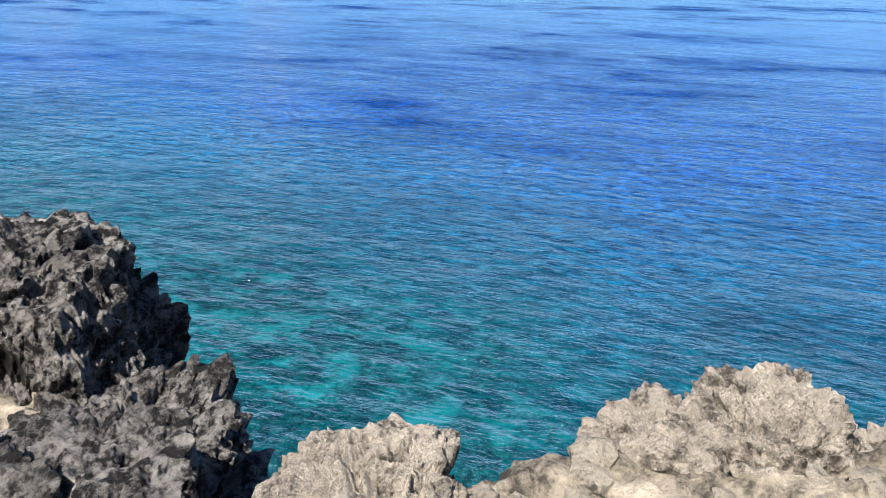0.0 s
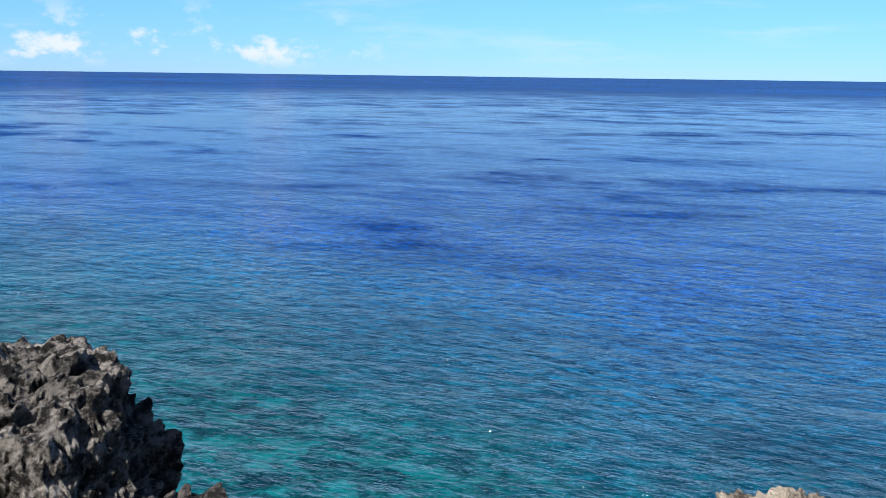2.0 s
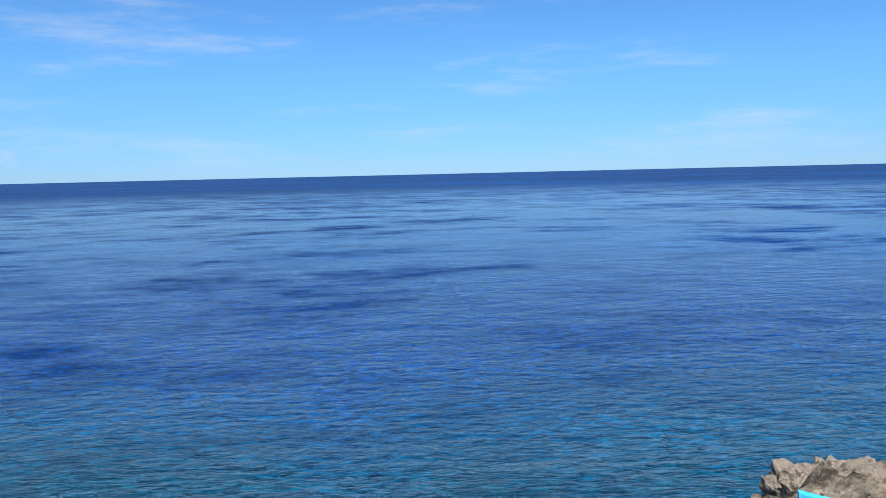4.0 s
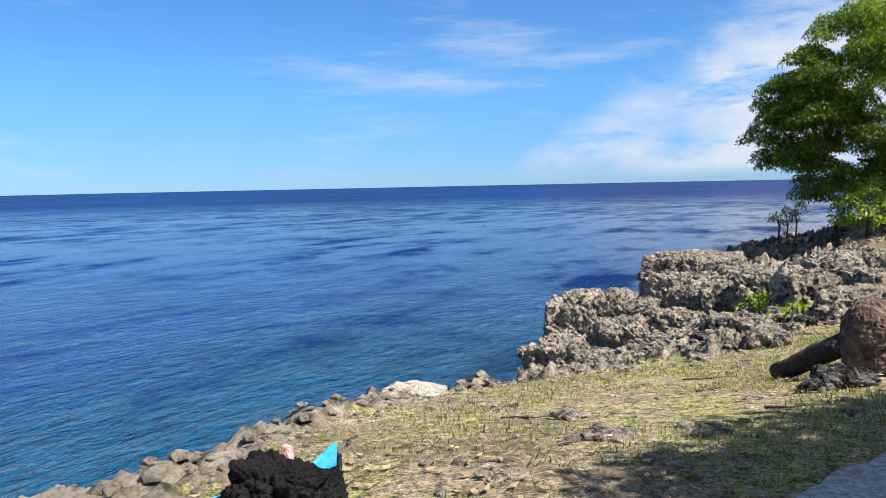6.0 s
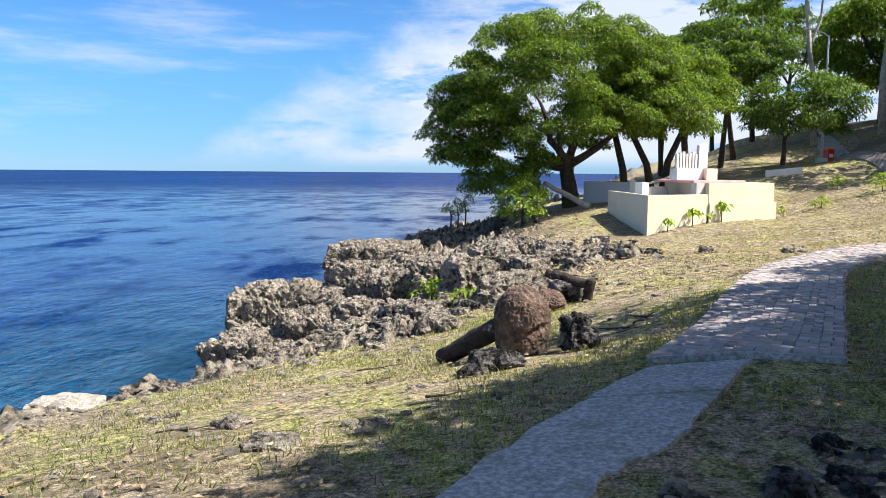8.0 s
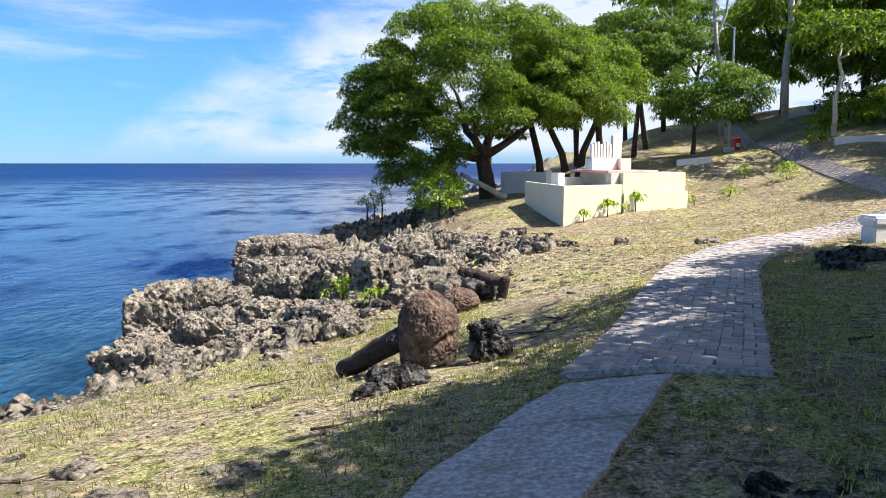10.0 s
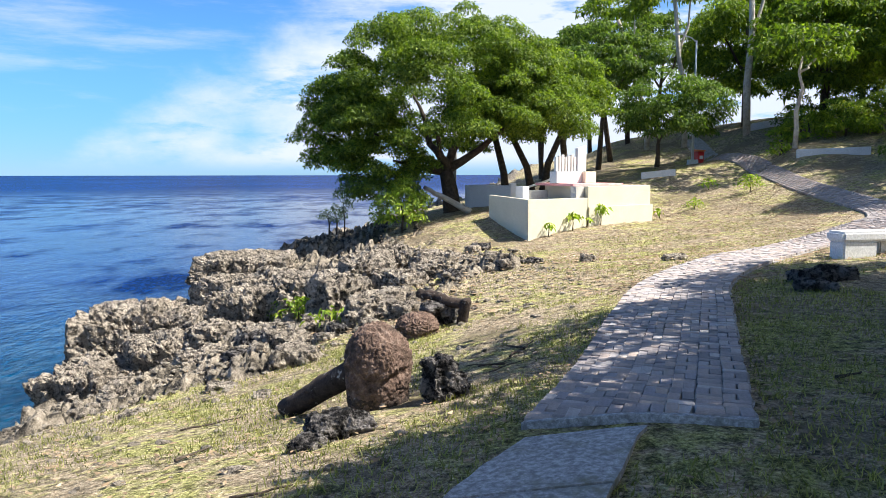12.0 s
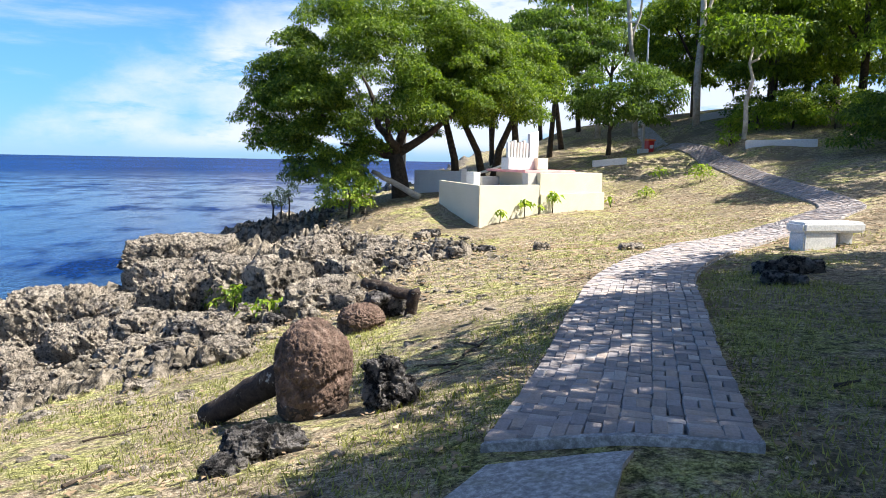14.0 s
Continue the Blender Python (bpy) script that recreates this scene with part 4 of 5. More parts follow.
mound.matrix_basis = pose(tx, ty, sit(tx, ty) - .12)
tagged(mound, "low brown rotting stump among the rocks", "tree stump")
bx, by = 0.86, 11.0
rock("rock", bx - .2, by + .1, sit(bx, by) - .15, (.75, .6, .62), 171, DARK, "dark hollow rock under a burnt log", 15, 5, **K)
burnt = new("log", log_mesh("log", (-.55, .3, .5), (.25, -.2, .34), .085, .09, 8, CHARRED))
burnt.matrix_basis = pose(bx, by, sit(bx, by))
tagged(burnt, "short burnt black log leaning over a rock", "log")
stub = new("log", log_mesh("log", (0, 0, -.05), (.06, -.04, .42), .10, .09, 18, CHARRED))
stub.matrix_basis = pose(bx + .2, by - .2, sit(bx + .2, by - .2))
tagged(stub, "upright burnt black stub under the log", "log")
pale_log = new("log", log_mesh("log", (-1.3, .2, 1.3), (1.0, -.4, .1), .10, .17, 21, PALEBARK))
pale_log.matrix_basis = pose(1.35, 35.8, sit(2.0, 35.6))
tagged(pale_log, "pale fallen trunk leaning at the foot of the tree", "log")

# ---- painted board at the cliff edge ----
BLUE = mottled("bright_blue_paint", [(0.32, (0.03, 0.24, 0.55)), (0.52, (0.04, 0.42, 0.72)), (0.72, (0.20, 0.62, 0.80))], 2.2, 0.55, 30, 0.003, second=(3.5, (0.55, 0.75, 0.82), 0.66, 0.78))
NAVY = mottled("dark_navy_paint", [(0.3, (0.010, 0.014, 0.03)), (0.7, (0.02, 0.03, 0.05))], 4, 0.5, 30, 0.002)
board = empty("painted_board", -4.0, -1.92, sit(-3.6, -.9) - .17, math.degrees(math.atan2(2.0, .87)))
tagged(board, "low curved board painted sea blue with a dark shape", "painted board")
bm = bmesh.new()
L = 2.18
outline = [(L * i / 20, 0.30 + 0.07 * abs(2 * i / 20 - 1) ** 3 + (0.10 if i == 20 else 0.05 if i == 19 else 0)) for i in range(21)]
rows = []
for x, top in outline:
    rows.append([bm.verts.new((x, yy + .10 * (top - zz), zz)) for zz, yy in ((-.25, -.03), (top, -.03), (top, .03), (-.25, .03))])
for a, b in zip(rows, rows[1:]):
    for k in range(4):
        bm.faces.new((a[k], b[k], b[(k + 1) % 4], a[(k + 1) % 4]))
bm.faces.new(rows[0]), bm.faces.new(rows[-1][::-1])
part("panel", bm, BLUE, board)
bm = bmesh.new()
shape = [(.72, .05), (.86, .14), (.90, .26), (.97, .17), (1.12, .20), (1.22, .13), (1.25, .04), (1.0, -.02)]
fr = [bm.verts.new((x, -.036 + .10 * (.3 - z), z)) for x, z in shape]
bk = [bm.verts.new((x, -.026 + .10 * (.3 - z), z)) for x, z in shape]
bm.faces.new(fr), bm.faces.new(bk[::-1])
for i in range(len(shape)):
    j = (i + 1) % len(shape)
    bm.faces.new((fr[i], bk[i], bk[j], fr[j]))
part("dark_shape", bm, NAVY, board, "flat dark painted shape")
part("edge_strip", boxes((L + .002, -.04, -.25, L + .03, .05, .40), bevel=.004), NAVY, board, "dark end edge")
for i, (x, y, s) in enumerate([(-4.35, -1.45, .13), (-4.25, -1.15, .12), (-3.75, .25, .13)]):
    me = rock_mesh("coral_ornament", (s * .8, s * .5, s * 1.3), 200 + i, PINK, 4, rough=.3, pits=.15)
    ob = new("coral_ornament", me)
    ob.matrix_basis = pose(x, y, sit(x, y) + .08)
    tagged(ob, "small pink painted coral ornament by the blue board", "ornament", "pink ornaments")
rock("black_rock", -2.98, -.60, sit(-2.98, -.72) - .2, (.82, .66, .56), 210, SHADE_ROCK, "spongy lump of rock before the board, coloured black for deep shade", 20, 6, blocky=.3, rough=.6, pits=.3)

# ---- bench, bin, lamp ----
bench = empty("bench", 9.42, 13.95, sit(9.4, 13.9), 12)
tagged(bench, "thick white-painted concrete bench beside the footpath", "bench")
bm = bmesh.new()
box(bm, -.42, -.28, .34, 1.15, .28, .56, .05)
bmesh.ops.subdivide_edges(bm, edges=bm.edges, cuts=1)
part("seat", bm, WHITE, bench, shade=False)
part("leg", prism([(-.38, -.25), (.44, -.25), (.40, .24), (-.34, .24)], -.2, .345, .03), WHITE, bench)
part("leg", prism([(.70, -.02), (1.08, -.02), (1.06, .24), (.72, .24)], -.2, .345, .03), WHITE, bench)
bx, by = 17.24, 46.0
bin_ = empty("rubbish_bin", bx, by, sit(bx, by), 15)
tagged(bin_, "red plastic wheeled bin with an orange lid", "rubbish bin")
bm = prism([(-.22, -.25), (.22, -.25), (.22, .25), (-.22, .25)], .08, .92, .02)
for v in bm.verts:
    k = .82 + .2 * v.co.z
    v.co.x, v.co.y = v.co.x * k, v.co.y * k
part("body", bm, RED, bin_)
part("lid", prism([(-.27, -.30), (.27, -.30), (.27, .30), (-.27, .30)], .925, [1.0, 1.0, 1.06, 1.06], .015), ORANGE, bin_, "orange lid")
part("emblem", boxes((-.13, -.262, .45, .13, -.245, .66), bevel=.005), WHITE, bin_, "pale label patch")
for sx in (-.2, .2):
    bm = bmesh.new()
    bmesh.ops.create_cone(bm, segments=16, radius1=.1, radius2=.1, depth=.05, cap_ends=True, matrix=Matrix.Translation((sx, .22, .1)) @ Euler((0, radians(90), 0)).to_matrix().to_4x4())
    part("wheel", bm, RUBBER, bin_)
lx, ly = 16.7, 45.6
lamp = empty("street_lamp", lx, ly, sit(lx, ly))
tagged(lamp, "tall galvanised street lamp with a short arm on a concrete foot", "street lamp")
part("foot", prism([(-.28, -.28), (.28, -.28), (.28, .28), (-.28, .28)], -.2, .42, .03), WHITE, lamp)
v, f = tube_arrays([(0, 0, .4), (0, 0, 3), (.02, 0, 5.6), (.03, 0, 7.7)], [.085, .075, .06, .05], 12)
meshpart("pole", mesh_of("pole", v, f, STEEL), lamp)
v, f = tube_arrays([(.03, 0, 7.6), (-.3, -.05, 7.85), (-.9, -.1, 8.05)], [.04, .035, .03], 10)
meshpart("arm", mesh_of("arm", v, f, STEEL), lamp)
part("lamp_head", boxes((-1.45, -.2, 8.02, -.85, .0, 8.12), bevel=.03), STEEL, lamp)

# ---- monument ----
C0, UX, VX = np.array((4.28, 28.0)), np.array((.782, .623)), np.array((-.30, .954))


def P(u, v):
    return tuple(C0 + UX * u + VX * v)


mon = empty("monument", 0, 0, 0)
tagged(mon, "cream-painted terraced monument with upright letter blocks", "monument")
W = .22
part("parapet_wall", prism([P(0, 0), P(3.6, 0), P(3.6, W), P(W, W)], -1.6, .68, .02), CREAM, mon)
part("parapet_wall", prism([P(0, .004), P(W * .98, W), P(W, 4.2), P(0, 4.2)], -1.6, [.68, .68, .76, .76], .02), CREAM, mon)
part("terrace_floor", prism([P(W + .005, W + .005), P(3.6, W + .005), P(3.6, 4.1), P(W + .005, 4.1)], -1.4, .45), GREY, mon, "grey terrace floor")
part("main_block", prism([P(3.605, 0), P(8.0, 0), P(8.0, 4.2), P(3.605, 4.2)], -1.6, 1.16, .02), CREAM, mon)
part("plinth", prism([P(3.62, -.10), P(8.12, -.10), P(8.12, -.004), P(3.62, -.004)], -1.6, .30, .02), CREAM, mon)
part("plinth", prism([P(8.004, -.09), P(8.12, -.09), P(8.12, 3), P(8.004, 3)], -1.6, .30, .02), CREAM, mon)
part("deck", prism([P(3.0, .5), P(6.4, .5), P(6.4, 4.3), P(3.0, 4.3)], 1.165, 1.27, .01), PINK, mon, "deck slab with a faded pink edge")
part("pier", prism([P(3.05, .3), P(3.595, .3), P(3.595, .8), P(3.05, .8)], .455, 1.16, .01), GREY, mon, "grey stone pier")
part("step_block", prism([P(1.2, 2.6), P(1.6, 2.6), P(1.6, 3.4), P(1.2, 3.4)], .455, 1.15, .01), WHITE, mon)
part("step_block", prism([P(1.9, 2.9), P(3.0, 2.9), P(3.0, 3.3), P(1.9, 3.3)], .455, .95, .01), GREY, mon)
part("pedestal", prism([P(2.9, 1.9), P(5.0, 1.9), P(5.0, 2.6), P(2.9, 2.6)], 1.275, 1.80, .015), WHITE, mon)
part("side_pedestal", prism([P(4.6, 1.6), P(5.35, 1.6), P(5.35, 1.895), P(4.6, 1.895)], 1.275, 1.80, .015), CREAM, mon)
part("upright_slab", prism([P(4.35, 2.0), P(4.95, 2.0), P(4.95, 2.25), P(4.35, 2.25)], 1.805, [2.85, 3.0, 3.0, 2.85], .015), WHITE, mon)
for i in range(7):
    u = 2.95 + i * .2
    part("letter_block", prism([P(u, 2.05), P(u + .15, 2.05), P(u + .15, 2.25), P(u, 2.25)], 1.805, 2.45 + .05 * (i % 3), .012), GREY if i % 2 else WHITE, mon, "raised block letter, unreadable")
part("end_step", prism([P(8.13, .6), P(8.8, .6), P(8.8, 1.6), P(8.13, 1.6)], -1.0, -.1, .03), CREAM, mon)

low = empty("garden_wall", 0, 0, 0)
tagged(low, "low white-painted garden wall beside the monument", "garden wall")
part("wall_panel", prism([(2.3, 38.6), (4.55, 36.9), (4.65, 37.05), (2.4, 38.75)], -.7, 1.1, .02), WHITE, low)
part("post", prism([(4.45, 36.8), (4.75, 36.8), (4.75, 37.1), (4.45, 37.1)], -.7, 1.22, .02), WHITE, low)
part("wall_panel", prism([(2.2, 38.8), (2.36, 38.7), (5.5, 44), (5.3, 44.1)], -.8, 1.1, .02), WHITE, low)
rail = new("garden_wall", log_mesh("rail", (0, 0, 0), (3.4, 2.2, .95), .06, .06, 2, WHITE))
rail.matrix_basis = pose(5.2, 37.6, .95)
tagged(rail, "sloping white concrete handrail behind the monument", "handrail")
kerbs = [((12.0, 40.0), (13.8, 39.7), .36), ((19.15, 37.0), (22.4, 36.0), .45), ((20.9, 47.4), (23.6, 47.0), .5), ((19.0, 53.0), (21.5, 55.0), .6)]
for i, (a, b, h) in enumerate(kerbs):
    d = np.array(b) - np.array(a)
    nrm = np.array((-d[1], d[0])) / np.linalg.norm(d) * .3
    z = min(sit(*a), sit(*b))
    ob = part("planter_wall", prism([a, b, tuple(np.array(b) + nrm), tuple(np.array(a) + nrm)], z - .3, [sit(*a) + h, sit(*b) + h, sit(*b) + h, sit(*a) + h], .02), WHITE)
    tagged(ob, "low white-painted planter wall on the hillside", "planter wall", "planter walls")
# ---- trees and plants ----
def limb_tree(name, x, y, limbs, clumps, per, size, bark, leaf, seed, label, flat=0.6, droop=0.35, z=None, category="tree"):
    """limbs: (points, radii) from the ground up; clumps: (x, y, z, r) relative to the foot."""
    tree = empty(name, x, y, sit(x, y) if z is None else z)
    tagged(tree, label, category)
    for k, (pts, radii) in enumerate(limbs):
        v, f = tube_arrays(pts, radii, 9, 0.15, seed + k)
        meshpart("trunk" if k == 0 else "limb", mesh_of("trunk" if k == 0 else "limb", v, f, bark), tree)
    meshpart("crown", leaf_cloud("crown", clumps, per, size, leaf, seed, droop, flat), tree)
    return tree


def crown_clumps(c, rx, ry, rz, n, r, seed, low=-0.25):
    """Clump places over the shell of a dome and some inside."""
    rng = np.random.RandomState(seed)
    out = []
    while len(out) < n:
        d = rng.normal(size=3)
        d /= np.linalg.norm(d)
        if d[2] < low:
            continue
        k = 0.55 + 0.45 * rng.rand() ** 0.5
        out.append((c[0] + d[0] * rx * k, c[1] + d[1] * ry * k, c[2] + d[2] * rz * k, r * (0.65 + 0.7 * rng.rand())))
    return out


def limbs_to(start, targets, r0, seed, trunk_top):
    out = [([(0, 0, -.3), tuple(np.array(trunk_top) * .5 + (0.05, 0, 0)), trunk_top], [r0 * 1.25, r0, r0 * .85])]
    for i, t in enumerate(targets):
        pts = bent(trunk_top, t, 5, 0.12, seed + i)
        out.append((pts, [r0 * .6 * (1 - .16 * k) for k in range(6)]))
    return out


rng = np.random.RandomState(3)
# the great spreading tree on the headland
big = crown_clumps((-.6, .6, 5.5), 6.3, 5.0, 4.8, 230, .85, 11, -.5)
big += crown_clumps((-4.9, -.5, 4.0), 2.6, 2.4, 2.4, 58, .75, 12, -.8)
big += crown_clumps((3.6, .8, 5.2), 3.3, 3.2, 3.6, 80, .82, 13, -.4)
big += crown_clumps((-3.6, -1.2, 2.0), 2.2, 1.8, 1.5, 30, .75, 14, -.9)
big += [(-5.6, -1, 2.7, .8), (-6.2, -.8, 3.6, .8), (-2.6, -1.6, 1.3, .8), (-3.2, -1.5, 1.7, .9), (-2.0, -1.4, 1.9, .9)]
limb_tree("broad_tree", 1.5, 37.2, limbs_to(0, [(-4, 0, 4), (-2, 1, 6), (1.5, .5, 6.5), (3.6, .5, 5), (-1, -2, 4.5), (-3, -1, 2.6)], .42, 20, (-.35, 0, 2.1)),
          big, 760, .155, BARK, LEAF, 31, "large spreading broadleaf tree with dense green crown and dark trunk", .8, .25)
# leaning trees behind the monument
for i, (x, y, lean) in enumerate([(4.6, 40.5, -.7), (6.2, 41.5, -1.4), (6.9, 42.5, 1.2), (8.0, 41.0, -.3)]):
    top = (lean, 0, 3.6)
    limb_tree("leaning_tree", x, y, [([(0, 0, -.3), (lean * .25, 0, 1.5), top], [.26, .2, .16]), (bent(top, (lean + 1.2, .4, 6), 4, .1, i), [.14, .12, .1, .08, .05])],
              crown_clumps((lean * 1.2, 0, 5.2), 2.4, 2.4, 2.2, 34, .9, 40 + i, -.5), 330, .20, BARK, LEAF, 50 + i,
              "dark-trunked leaning broadleaf tree behind the monument")
# light green bush and thin shrubs at the shore
limb_tree("shrub", -1.0, 33.6, [([(0, 0, -.2), (.1, 0, .8), (0, .1, 1.5)], [.06, .05, .03])], crown_clumps((0, 0, 1.2), 1.2, 1.0, 1.2, 30, .5, 61, -.7), 400, .18, BARK, LEAF_BRIGHT, 62,
          "bright green leafy shrub below the spreading tree", .9, .2, category="shrub")
for i, (x, y, h) in enumerate([(-5.3, 40, 1.5), (-4.5, 40.5, 1.7), (-5.0, 41.0, 1.4)]):
    limb_tree("shrub", x, y, [([(0, 0, -.2), (.05, 0, h * .5), (-.05, .05, h * .9)], [.05, .04, .02])], crown_clumps((0, 0, h * .85), .5, .5, .55, 10, .3, 70 + i, -.9), 420, .12, BARK, LEAF_GREY, 75 + i,
              "thin grey-green coastal shrub", 1.0, .2, category="shrub")
# round tree by the lamp
limb_tree("round_tree", 13.4, 42, limbs_to(0, [(-1.2, 0, 2.6), (1.3, 0, 2.6), (.2, .5, 3.4)], .13, 80, (.05, 0, 1.3)), crown_clumps((.7, 0, 3.1), 3.0, 2.6, 2.3, 70, .8, 81, -.6), 360, .20, BARK, LEAF_DARK, 82,
          "round-crowned broadleaf tree with thin twin trunks")
# feathery trees on the brow of the hill
for i, (x, y, lean, h, w) in enumerate([(12.6, 50, -1.2, 8.5, 3.4), (10.2, 56, .8, 9.5, 3.6), (15.5, 57, -.5, 9.5, 3.4), (8.2, 52, -.5, 7.8, 3.0), (18.5, 60, .6, 9, 3.2), (11.2, 47.5, .5, 8.0, 3.0), (13.8, 63, -.4, 10, 3.6), (9.6, 63, .4, 10, 3.4)]):
    limb_tree("slender_tree", x, y, [([(0, 0, -.3), (lean * .4, 0, h * .35), (lean, .1, h * .75)], [.2, .15, .08]), (bent((lean * .6, 0, h * .45), (lean + 1.6, .5, h * .8), 4, .15, i), [.09, .08, .06, .05, .03]),
              (bent((lean * .5, 0, h * .4), (lean - 1.7, -.4, h * .72), 4, .15, i + 9), [.09, .08, .06, .05, .03])],
              crown_clumps((lean, 0, h * .78), w, w * .8, h * .30, 62, .8, 90 + i, -.7), 270, .22, BARK, LEAF_DARK, 95 + i, "slender open-crowned tree on the hill brow", .5)
# pale-trunked trees and the wood behind
PALES = [(20.2, 46, [(0, 0, -.3), (-.1, 0, 3), (.15, .1, 6), (.0, .1, 10)], .24), (19.5, 38, [(0, 0, -.2), (.05, 0, .9), (-.02, 0, 1.8), (.28, 0, 3.0), (.05, 0, 3.8), (.2, 0, 4.6)], .14),
         (17.6, 50, [(0, 0, -.3), (.0, 0, 3), (-.5, .1, 6), (-.9, .1, 10)], .2), (15.6, 52, [(0, 0, -.3), (.0, 0, 2), (-.9, .1, 5), (-2.2, .1, 9)], .2)]
for i, (x, y, pts, r) in enumerate(PALES):
    top = np.array(pts[-1])
    limb_tree("pale_trunk_tree", x, y, [(pts, [r * (1 - .12 * k) for k in range(len(pts))]), (bent(pts[-2], top + (1.2, .3, .4), 4, .1, i), [r * .5, r * .45, r * .4, r * .3, r * .2])],
              crown_clumps(tuple(top + (0, 0, .6)), 2.2, 2.0, 1.4, 26, .8, 110 + i, -.6), 140, .28, PALEBARK, LEAF, 115 + i, "tall tree with a pale grey crooked trunk")
WOOD = [(24, 44, 9, 3.6), (27, 50, 11, 4.2), (22.5, 52, 10, 3.6), (29, 43, 10, 4.2), (31, 49, 12, 4.5), (29, 37, 8, 3.4), (34, 42, 11, 4.5), (24.5, 57, 11, 4), (33, 56, 12, 4.5), (25.5, 26.0, 9, 3.6), (28.5, 31.0, 9, 3.6)]
# Lighter leaf colour puts sunlight into every other woodland crown.
LEAF_SUNNY = leaf_material("sunlit_woodland_leaves", (0.06, 0.11, 0.014), (0.14, 0.22, 0.028), (0.28, 0.36, 0.06))
variants = []
for i, (x, y, h, w) in enumerate(WOOD):
    if i < 4:
        t = limb_tree("woodland_tree", x, y, [([(0, 0, -.3), (.1, 0, h * .4), (0, .1, h * .7)], [.26, .2, .12]), (bent((0, 0, h * .4), (w * .6, .4, h * .7), 4, .15, i), [.12, .1, .08, .06, .04]),
                      (bent((0, 0, h * .35), (-w * .6, -.4, h * .65), 4, .15, i + 30), [.12, .1, .08, .06, .04])],
                      crown_clumps((0, 0, h * .56), w, w, h * .44, 100, 1.0, 130 + i, -.85), 180, .26, BARK, LEAF_SUNNY if i % 2 else LEAF, 140 + i, "dense green woodland tree on the hillside")
        variants.append(t)
    else:
        copy_thing(variants[i % 4], pose(x, y, sit(x, y), 0, 0, 70 * i))
for t in [o for o in scene.objects if o.name.startswith("woodland_tree")]:
    tagged(t, group="woodland trees")
# bushes
BUSHES = [(23.2, 40, 1.6, 1), (24.8, 38.6, 1.7, 1), (21.6, 41, 1.2, 1), (26.3, 37.4, 1.6, 1), (22.8, 31, 1.9, 0), (24.2, 30, 2.2, 0), (26, 35, 1.6, 0), (22.4, 43.5, 1.3, 0), (25.5, 42.5, 1.6, 0), (20.2, 41.2, .7, 1), (18.9, 38.4, .5, 1)]
for i, (x, y, r, b) in enumerate(BUSHES):
    limb_tree("bush", x, y, [([(0, 0, -.2), (.1, 0, r * .5), (0, .1, r)], [.06, .05, .03])], crown_clumps((0, 0, r * .5), r * 1.15, r * 1.15, r * .9, 30, r * .34, 160 + i, -.5), 330, .17, BARK,
              LEAF_BRIGHT if b else LEAF_DARK, 175 + i, "bright yellow-green bush on the hillside" if b else "dark green bush on the hillside", category="bush")


def palm(name, x, y, h, label):
    tree = empty(name, x, y, sit(x, y))
    tagged(tree, label, "palm tree")
    v, f = tube_arrays([(0, 0, -.3), (.2, 0, h * .5), (0, 0, h)], [.22, .17, .13], 9, .1, 4)
    meshpart("trunk", mesh_of("trunk", v, f, PALEBARK), tree)
    r = np.random.RandomState(7)
    for k in range(15):
        a, up = k * 2.4, r.uniform(.2, 1.1)
        v, f = [], []
        n = np.array((-math.sin(a), math.cos(a), 0))
        for s in range(14):
            t = s / 13
            c = np.array((math.cos(a) * 2.3 * t, math.sin(a) * 2.3 * t, h + up * 1.6 * t - 2.1 * t * t))
            ln = .75 * math.sin(math.pi * min(1, t * .85 + .15))
            v += [c] + [c + n * sgn * ln + (0, 0, -.35 * ln) for sgn in (-1, 1)]
        for s in range(13):
            f += [(3 * s, 3 * s + 1, 3 * s + 3), (3 * s, 3 * s + 3, 3 * s + 2)]
        meshpart("frond", mesh_of("frond", v, f, LEAF_DARK, False), tree)


palm("palm", 2.0, 58, 13.0, "tall palm behind the spreading tree")


def wall_plant(u, h, seed):
    x, y = P(u, -.22)
    z = sit(x, y)
    plant = empty("plant", x, y, z)
    tagged(plant, "small yellow-green leafy plant before the monument wall", "plant", "plants along the wall")
    v, f = tube_arrays([(0, 0, -.05), (.02, 0, h * .4), (0, 0, h * .75)], [.025, .02, .015], 6)
    meshpart("stem", mesh_of("stem", v, f, BARK), plant)
    meshpart("foliage", leaf_cloud("foliage", [(0, 0, h * .8, h * .33), (.1, 0, h * .62, h * .25)], 420, .20, LEAF_BRIGHT, seed, .5, .8), plant)


for i, (u, h) in enumerate([(1.05, .6), (2.5, .75), (3.4, .5), (4.3, .95), (8.5, .5)]):
    wall_plant(u, h, 220 + i)
for i, (x, y, h) in enumerate([(-1.6, 13.6, .6), (-2.4, 16.2, .8), (-3.2, 17.4, .9), (-2.0, 17.0, .8), (-2.8, 16.6, .8), (12.6, 33, .7), (15.4, 33.6, 1.1), (14.3, 36, .8)]):
    limb_tree("plant", x, y, [([(0, 0, -.05), (.02, 0, h * .4), (0, 0, h * .7)], [.02, .015, .01])], [(0, 0, h * .6, h * .5), (.2, .1, h * .4, h * .4), (-.25, 0, h * .35, h * .4)], 300, .14, BARK, LEAF_BRIGHT, 230 + i,
              "low bright green weed growing on the slope", category="plant")

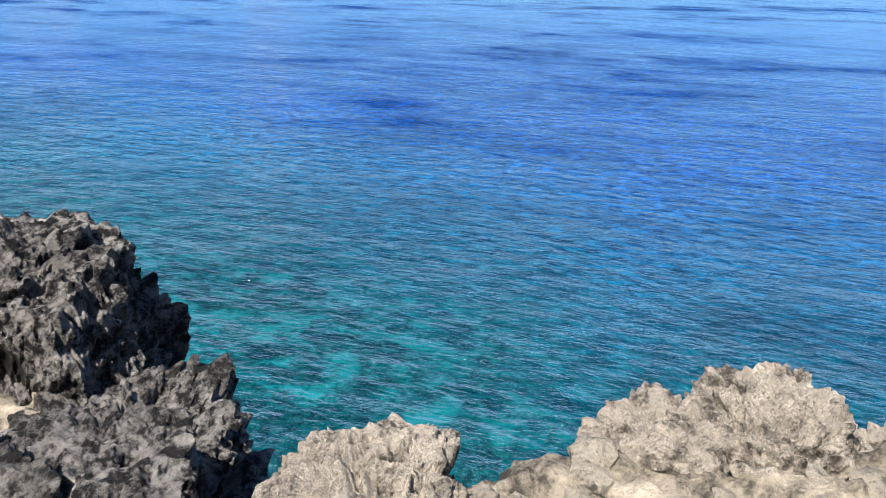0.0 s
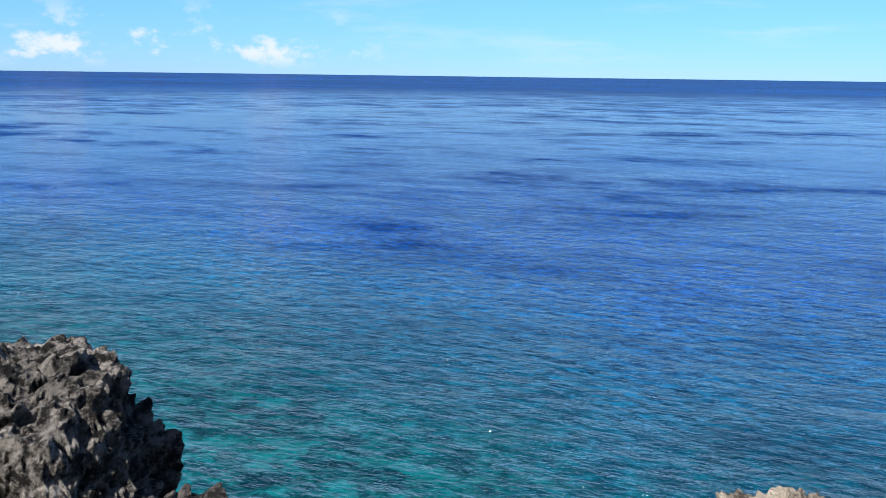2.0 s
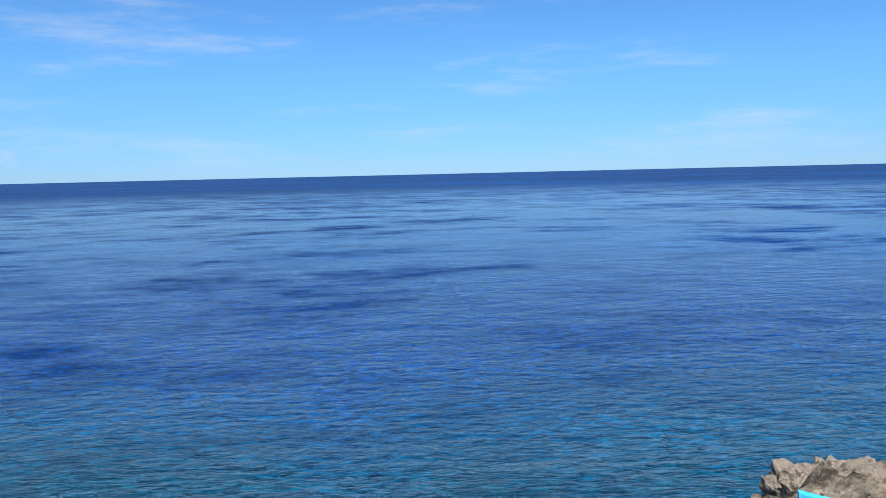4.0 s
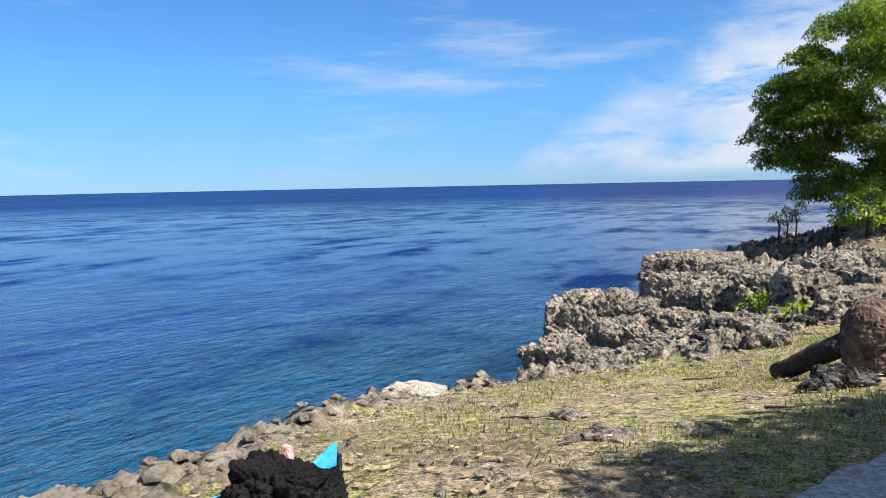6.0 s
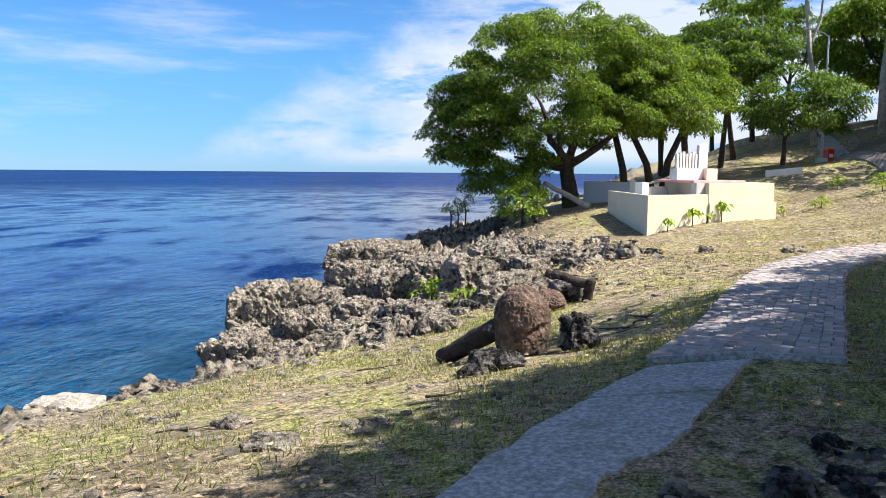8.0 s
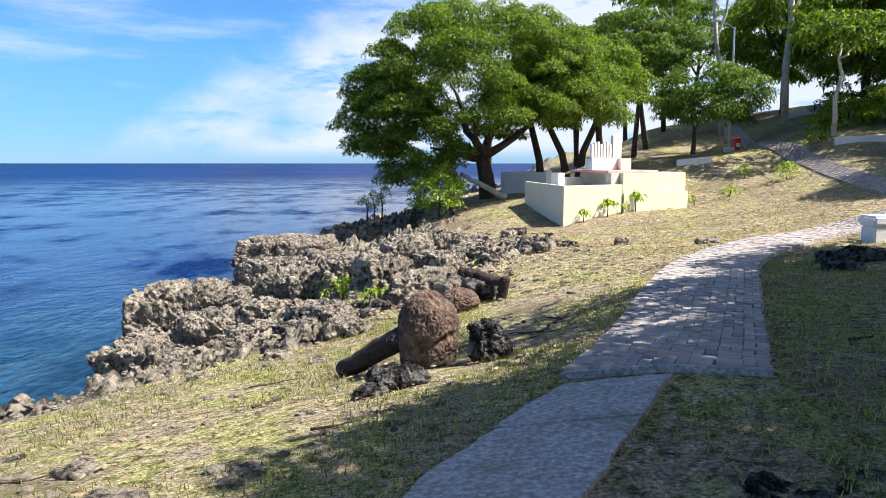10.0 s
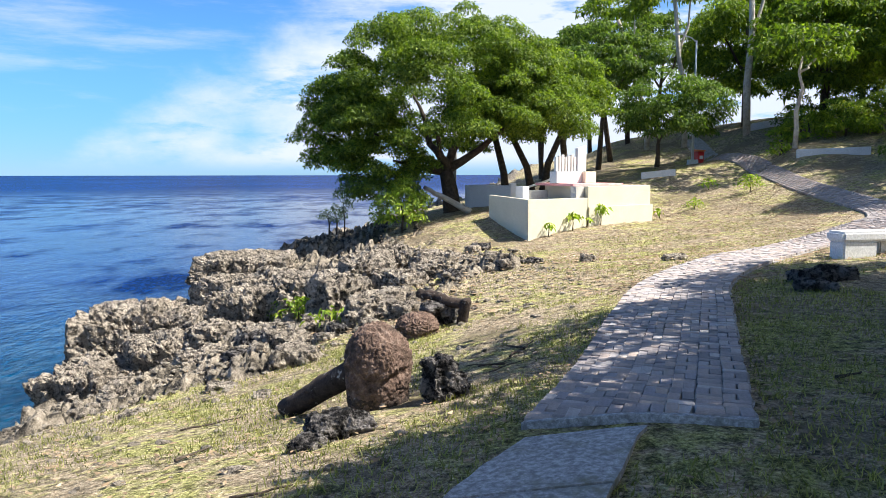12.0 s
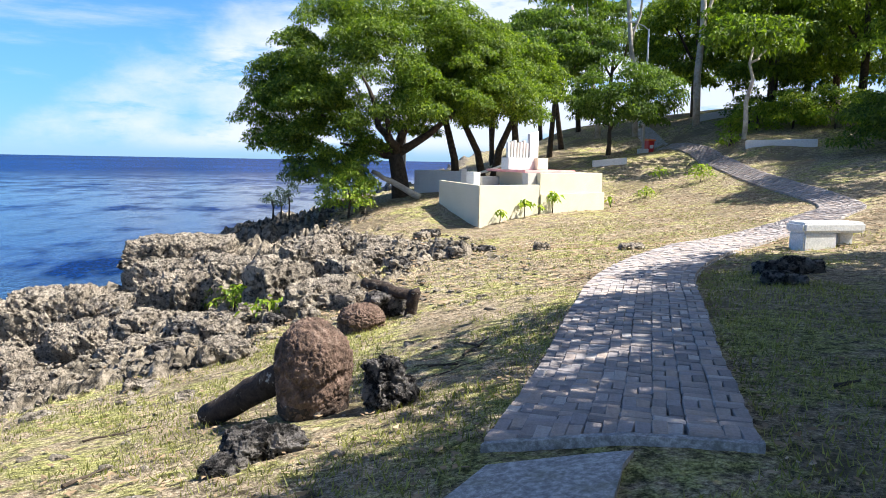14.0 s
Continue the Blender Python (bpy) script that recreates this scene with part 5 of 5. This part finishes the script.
# trees beside and behind the walk, which shade it
SHADE = [(9.6, 1.6, 9.0, 3.2, 125), (8.8, 6.0, 8.5, 2.6, 85), (7.6, -.3, 8.5, 3.2, 280), (12.4, 3.4, 9.0, 3.4, 150), (7.2, -3.5, 8.0, 2.6, 260), (13.3, 9.4, 9.0, 2.9, 260), (6.7, -1.3, 7.4, 2.5, 220), (6.9, 2.6, 7.0, 2.2, 80), (11.6, 5.6, 8.5, 2.8, 240)]
for i, (x, y, h, w, dense) in enumerate(SHADE):
    limb_tree("shade_tree", x, y, [([(0, 0, -.3), (.1, 0, h * .4), (0, .1, h * .7)], [.24, .2, .12]), (bent((0, 0, h * .4), (w * .6, .4, h * .7), 4, .15, i), [.12, .1, .08, .06, .04])],
              crown_clumps((0, 0, h * .75), w, w, h * .25, 40 if dense < 100 else 70, .85, 250 + i, -.7), max(dense, 120), .26, BARK, LEAF, 260 + i, "broadleaf tree shading the footpath")
# ---- grass and fallen leaves ----
def scatter(name, n, x0, x1, y0, y1, size, mat, seed, label, category, upright, keep):
    r = np.random.RandomState(seed)
    x, y = r.uniform(x0, x1, n), r.uniform(y0, y1, n)
    ok = keep(x, y, r)
    x, y = x[ok], y[ok]
    z = land(x, y) + (0.012 if upright else 0.018)
    m = len(x)
    a = r.rand(m) * 6.283
    s = size * (.5 + r.rand(m))
    dx, dy = np.cos(a) * s, np.sin(a) * s
    if upright:
        lean = r.normal(0, .5, (m, 2)) * s[:, None]
        v = np.stack([np.stack([x - dx * .12, y - dy * .12, z - .005], 1), np.stack([x + dx * .12, y + dy * .12, z - .005], 1), np.stack([x + lean[:, 0], y + lean[:, 1], z + s], 1)], 1).reshape(-1, 3)
        i = np.arange(m) * 3
        f = np.stack([i, i + 1, i + 2], 1)
    else:
        up = r.rand(m) * .5 * s
        v = np.stack([np.stack([x - dx, y - dy, z + .004 + up], 1), np.stack([x + dy * .4, y - dx * .4, z + .008], 1), np.stack([x + dx, y + dy, z + .006 + up * .8], 1), np.stack([x - dy * .4, y + dx * .4, z + .012 + up * .3], 1)], 1).reshape(-1, 3)
        i = np.arange(m) * 4
        f = np.concatenate([np.stack([i, i + 1, i + 2], 1), np.stack([i, i + 2, i + 3], 1)])
    tagged(new(name, mesh_of(name, v, f, mat, False)), label, category, kind="stuff")


def off_path(x, y):
    d = np.full(len(x), 9.0)
    for p in at[:140:2]:
        d = np.minimum(d, np.hypot(x - p[0], y - p[1]))
    mid = (pick(old_l) + pick(old_r)) / 2
    e = np.full(len(x), 9.0)
    for p in mid[::2]:
        e = np.minimum(e, np.hypot(x - p[0], y - p[1]))
    return (d > .84) & (e > .47), d


def grassy(x, y, r):
    ok, _ = off_path(x, y)
    p = np.stack([x, y, 0 * x], 1)
    return ok & (rockiness(x, y) < .35) & (r.rand(len(x)) < np.interp(x + .25 * y, [-3.5, .5], [.25, 1])) & (fbm(p * .8, 3, 77) + .2 * r.rand(len(x)) > .54)


def littered(x, y, r):
    ok, d = off_path(x, y)
    p = np.stack([x, y, 0 * x], 1)
    return ok & (r.rand(len(x)) < np.where((d < 1.25) & (y < 12), .7, .16 + .3 * smooth(11, 15, y)) + .35 * smooth(.5, .62, fbm(p * .5, 3, 88)))


scatter("grass", 90000, -5, 7, -3, 11, .042, GRASS, 1, "short dry yellow-green grass", "grass", True, grassy)
scatter("grass", 30000, -5, 12, 11, 27, .05, GRASS, 2, "short dry yellow-green grass", "grass", True, grassy)
scatter("leaf_litter", 14000, -4, 9, -2, 12, .036, STRAW, 3, "fallen dry leaves scattered on the grass", "leaf litter", False, littered)
scatter("leaf_litter", 26000, -2, 17, 11, 36, .07, STRAW, 4, "fallen dry leaves scattered on the grass", "leaf litter", False, littered)


# dead twigs
def twig(x, y, length, turn, seed, r=.008):
    a = math.radians(turn)
    pts = bent((0, 0, 0), (math.cos(a) * length, math.sin(a) * length, 0), 6, length * .03, seed)
    pts = [(p[0], p[1], ground_z(x + p[0], y + p[1]) + r + .014) for p in pts]
    v, f = tube_arrays(pts, [r * (1.2 - .12 * k) for k in range(7)], 6, .2, seed)
    ob = new("twig", mesh_of("twig", v, f, BARK))
    ob.matrix_basis = pose(x, y, 0)
    tagged(ob, "thin dead twig lying on the grass", "twig", "fallen twigs")


for i, (x, y, ln, turn) in enumerate([(-2.9, 2.2, .9, 20), (-2.2, 6.2, .7, 30), (-1.6, 4.3, .5, 70), (1.2, 6.2, .6, 40), (1.4, 6.5, .5, 150), (1.5, 6.9, .7, 60), (1.1, 6.6, .4, 10), (-3.6, .8, .5, 120), (3.9, 4.1, .35, 30),
                                      (4.6, 3.0, .3, 100), (-.7, 2.7, .4, 15), (1.7, 7.2, .5, 110)]):
    twig(x, y, ln, turn, 400 + i, .007 + .004 * (i % 3))
